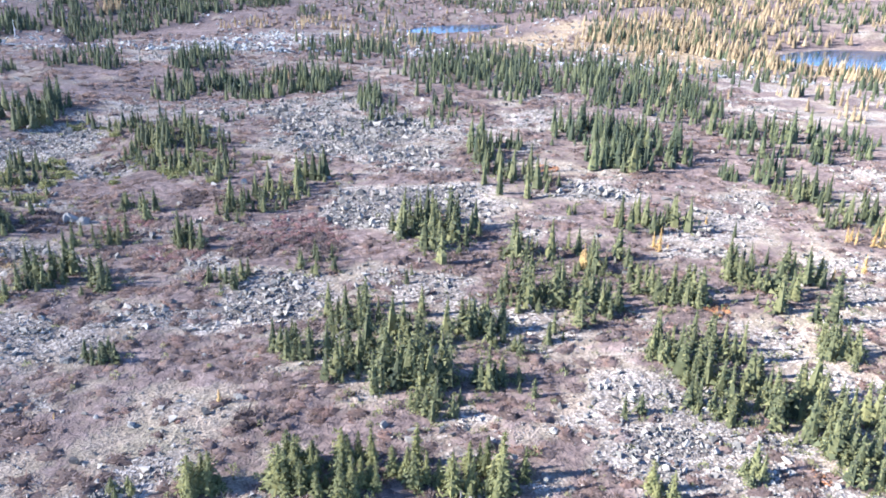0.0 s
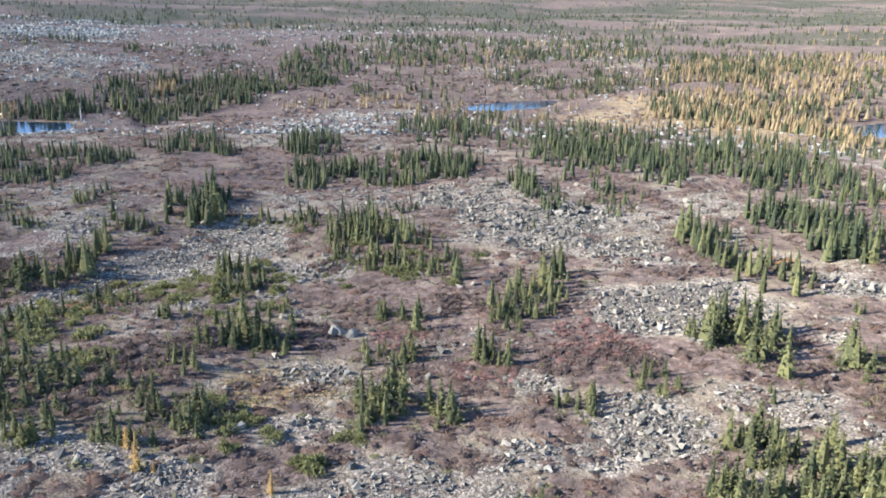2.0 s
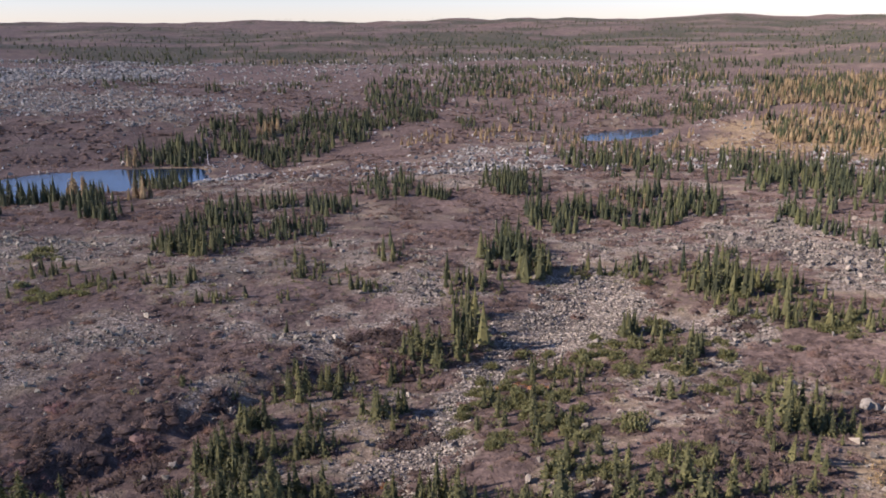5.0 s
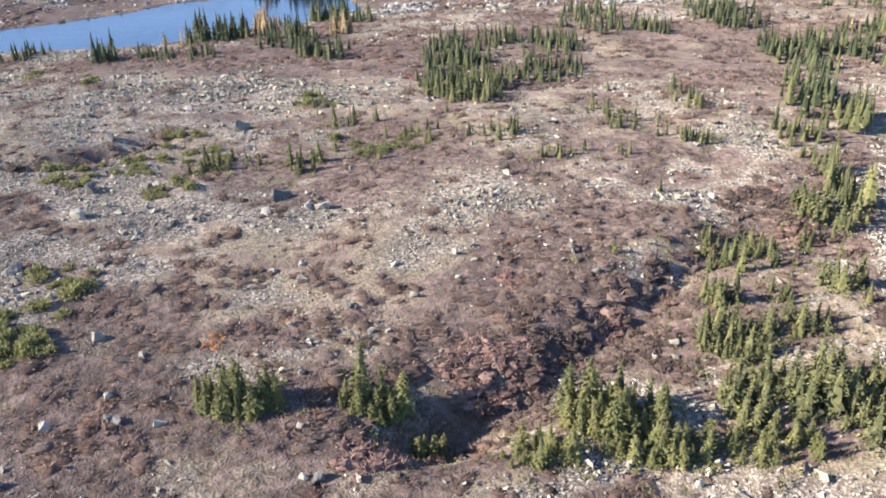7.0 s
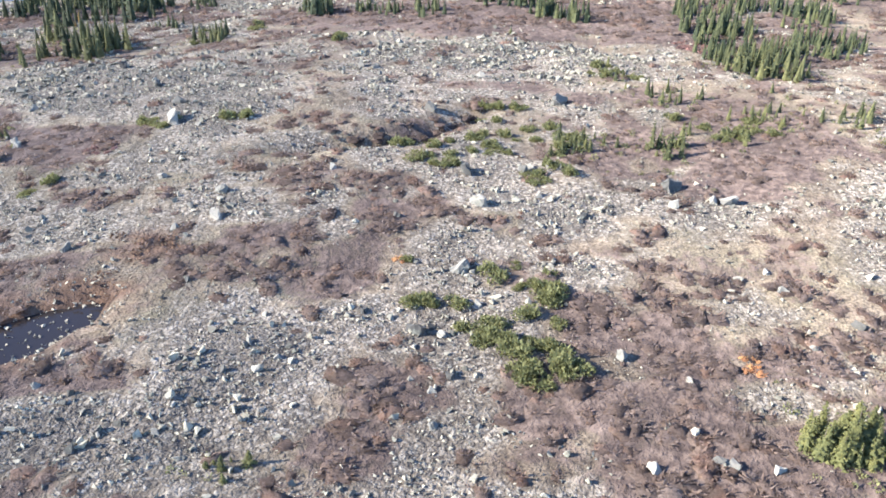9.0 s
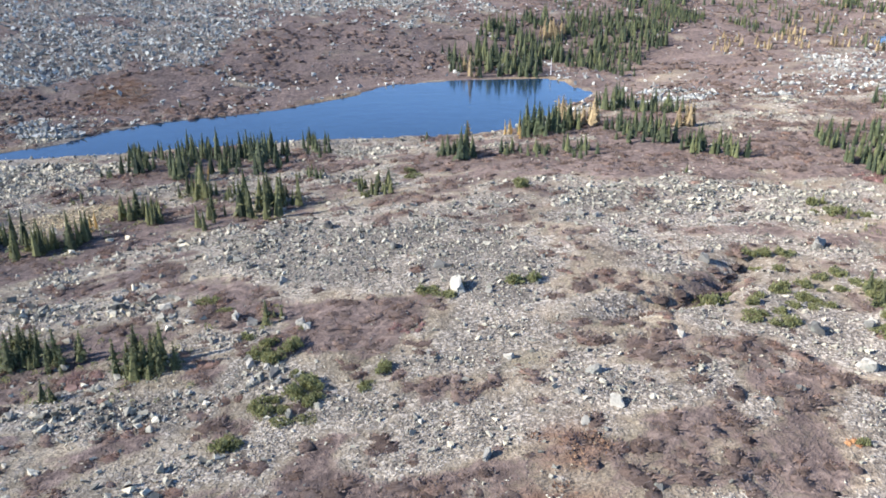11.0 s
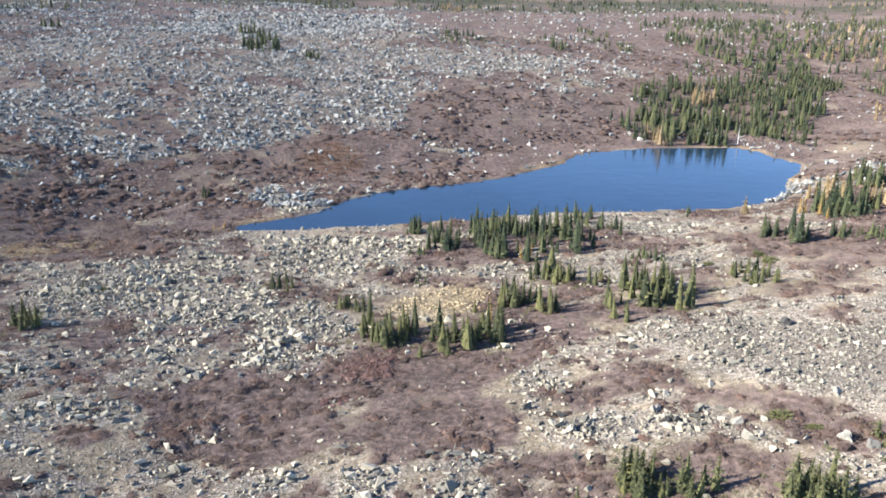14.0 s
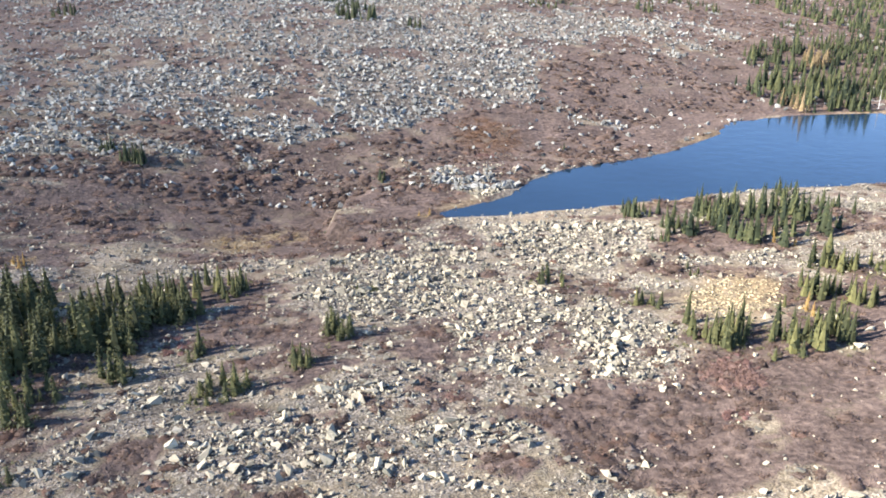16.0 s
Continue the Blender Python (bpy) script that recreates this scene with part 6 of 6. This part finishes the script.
def heath():
    rng = np.random.default_rng(44)
    n = 58000
    x, y = rng.uniform(-430, 75, n), 40 + 273 * rng.uniform(0, 1, n) ** 1.4
    near = y + FLIGHT[0] * x
    st = stoniness(x, y)
    lush = fbm(x, y, 7, 19, 3)
    want = np.maximum(smooth(0.72, 0.15, st), (0.42 - 0.22 * smooth(-150, -170, x) * smooth(-262, -240, x)) * smooth(0.95, 0.6, st)) * (0.35 + 0.65 * smooth(0.36, 0.58, lush))
    brook = np.maximum(smooth(4.5, 2.0, line_distance(GULLY_BROOK, x, y)), 0.8 * smooth(3.0, 1.2, line_distance(GULLY_STEP, x, y)))
    want = np.maximum(want, 0.9 * brook)
    keep = (near > 34) & (rng.uniform(0, 1, n) < want * np.where(near < 120, 0.95, 0.6))
    for poly in LAKES:
        keep &= outline_distance(poly, x, y) > 1.0
    keep &= (outline_distance(POND, x, y) > 2.6 + 2.0 * rng.normal(size=n)) & (outline_distance(POND, x, y) > 0.4) & (drained(x, y) > 1.0)
    x, y, lush, near, brook = x[keep], y[keep], lush[keep], near[keep], brook[keep]
    size = rng.uniform(0.6, 1.8, len(x)) * (0.6 + 0.8 * lush) * np.where(near > 130, 1.35, 1.0)
    tall = size * rng.uniform(0.6, 1.2, len(x)) * (0.8 + 0.7 * brook)
    z, turn = land(x, y) - 0.05, rng.uniform(0, 6.283, len(x))
    v, f = spread(CLUMPS, x, y, z, size * 1.45, tall, turn)
    tagged(new("heath", tri_mesh("heath", v, f, HEATH, flat=False)), "leafless purple-brown dwarf birch heath", "heath", kind="stuff")
    # wider, looser thickets on the slopes beyond the lake
    n = 34000
    x, y = rng.uniform(-520, 60, n), 280 + 330 * rng.uniform(0, 1, n) ** 1.5
    keep = rng.uniform(0, 1, n) < 0.75 * smooth(0.7, 0.25, stoniness(x, y)) * smooth(0.38, 0.6, fbm(x, y * 1.3, 16, 93, 3))
    for poly in LAKES:
        keep &= outline_distance(poly, x, y) > 1.0
    x, y = x[keep], y[keep]
    size = rng.uniform(1.4, 3.4, len(x))
    v, f = spread(THICKETS, x, y, land(x, y) - 0.05, size * 1.3, size * rng.uniform(0.45, 0.9, len(x)), rng.uniform(0, 6.283, len(x)))
    tagged(new("heath", tri_mesh("heath", v, f, HEATH, flat=False)), "brown dwarf birch thickets on the far slope", "heath", kind="stuff")


heath()


def coloured(kind, name, mat, label, category, per, low, high):
    rng = np.random.default_rng(ord(kind))
    xs, ys = [], []
    for cx, cy, r, k in TINTED:
        if k == kind and cy < 420:
            n = min(int(per * r * r * (4 if kind == "s" and r < 12 else 1)), 500)
            q, a = r * np.sqrt(rng.uniform(0, 1, n)), rng.uniform(0, 6.283, n)
            xs.append(cx + q * np.cos(a))
            ys.append(cy + q * np.sin(a))
    x, y = np.concatenate(xs), np.concatenate(ys)
    size = rng.uniform(low, high, len(x))
    v, f = spread(CLUMPS if kind in "rpod" else TUFTS, x, y, land(x, y) - 0.03, size * 1.3, size * 1.3 * rng.uniform(0.7, 1.1, len(x)), rng.uniform(0, 6.283, len(x)))
    tagged(new(name, tri_mesh(name, v, f, mat)), label, category, kind="stuff")


coloured("r", "red_dwarf_birch", REDLEAF, "patches of red-leaved dwarf birch", "shrubs", 2.5, 0.6, 1.2)
coloured("p", "salmon_willow", SALMON, "salmon-pink willow thickets by the brook", "shrubs", 5.0, 0.8, 1.5)
coloured("o", "orange_willow", ORANGE, "bright orange dwarf willow patches", "shrubs", 9.0, 0.5, 0.8)
coloured("d", "gully_willow", DARKTWIG, "dark leafless willow thicket lining the gullies", "shrubs", 2.2, 0.9, 1.7)
coloured("u", "rusty_bog", RUSTY, "rusty brown bog vegetation", "shrubs", 1.6, 0.5, 0.9)
coloured("s", "straw_sedge", STRAW, "straw-yellow sedge meadow", "sedge", 0.25, 0.4, 0.9)


def dwarf_mats():
    """Low spreading spruce mats, each a thing of its own."""
    rng = np.random.default_rng(8)
    meshes = []
    for i in range(6):
        parts, start = [], 0
        for k in range(7):
            v, f = tuft(60 + 10 * i + k, 58, rng.uniform(0.3, 0.55), rng.uniform(0.3, 0.9), 0.15, 1.6)
            parts.append((v + (rng.normal() * 0.36, rng.normal() * 0.3, 0), f + start))
            start += len(v)
        meshes.append(tri_mesh("dwarf_spruce", np.concatenate([p[0] for p in parts]), np.concatenate([p[1] for p in parts]), MATGREEN))
    for cx, cy, rx, ry, n in MAT:
        for _ in range(int(n)):
            a, q = rng.uniform(0, 6.283), math.sqrt(rng.uniform(0, 1))
            x, y = cx + max(rx, 1) * 1.35 * q * math.cos(a), cy + max(ry, 1) * 1.35 * q * math.sin(a)
            s = rng.uniform(0.7, 1.8)
            ob = new("dwarf_spruce", meshes[int(rng.integers(0, 6))])
            ob.matrix_basis = Matrix.LocRotScale((x, y, ground_z(x, y) - 0.08), Euler((0, 0, rng.uniform(0, 6.283))), Vector((s, s, s * rng.uniform(0.5, 1.1))))
            tagged(ob, "low yellow-green spruce mat hugging the stony ground", "dwarf spruce", "dwarf spruce mats")


dwarf_mats()


def scrub():
    """Low olive spruce scrub and seedlings between the trees."""
    rng = np.random.default_rng(91)
    rows = SPRUCE_AT[nearness(SPRUCE_AT) < 150]
    rows = np.concatenate([rows, rows[(rows[:, 0] > -190) | (rows[:, 0] < -240)]])
    x, y = rows[:, 0] + rng.normal(size=len(rows)) * 2.6, rows[:, 1] + rng.normal(size=len(rows)) * 2.6
    keep = rng.uniform(0, 1, len(x)) < 0.75
    for poly in LAKES:
        keep &= outline_distance(poly, x, y) > 1
    x, y = x[keep], y[keep]
    size = rng.uniform(0.35, 0.85, len(x))
    v, f = spread([tuft(150 + i, 22, 0.55, 0.75, 0.2, 1.2) for i in range(8)], x, y, land(x, y) - 0.05, size, size * rng.uniform(0.7, 1.5, len(x)), rng.uniform(0, 6.283, len(x)))
    tagged(new("spruce_scrub", tri_mesh("spruce_scrub", v, f, MATGREEN)), "low olive-green spruce scrub between the trees", "scrub", kind="stuff")


scrub()


def dead_tree(x, y, high):
    """A bleached standing snag with short broken limbs."""
    base = new("dead_tree")
    v, f = stem(1.0, 0.03, 7)
    trunk = new("trunk", tri_mesh("trunk", v * high, f, SNAG, flat=False))
    trunk.parent = base
    rng = np.random.default_rng(3)
    for k in range(9):
        a, h = rng.uniform(0, 6.283), high * rng.uniform(0.25, 0.92)
        v, f = stem(1.0, 0.05, 5)
        limb = new("limb", tri_mesh("limb", v * (0.35 + 0.5 * (high - h) / high), f, SNAG, flat=False))
        limb.parent = base
        limb.matrix_basis = Matrix.Translation((0, 0, h)) @ Euler((0, radians(rng.uniform(60, 100)), a)).to_matrix().to_4x4()
    base.matrix_basis = Matrix.Translation((x, y, ground_z(x, y)))
    return tagged(base, "bleached dead conifer standing at the lake shore", "dead tree")


SNAG = leaf_material("bleached_wood", (0.0, (0.5, 0.48, 0.44)), (1.0, (0.66, 0.64, 0.6)), rough=0.8, through=0.0)
dead_tree(-175.0, 352.0, 6.5)
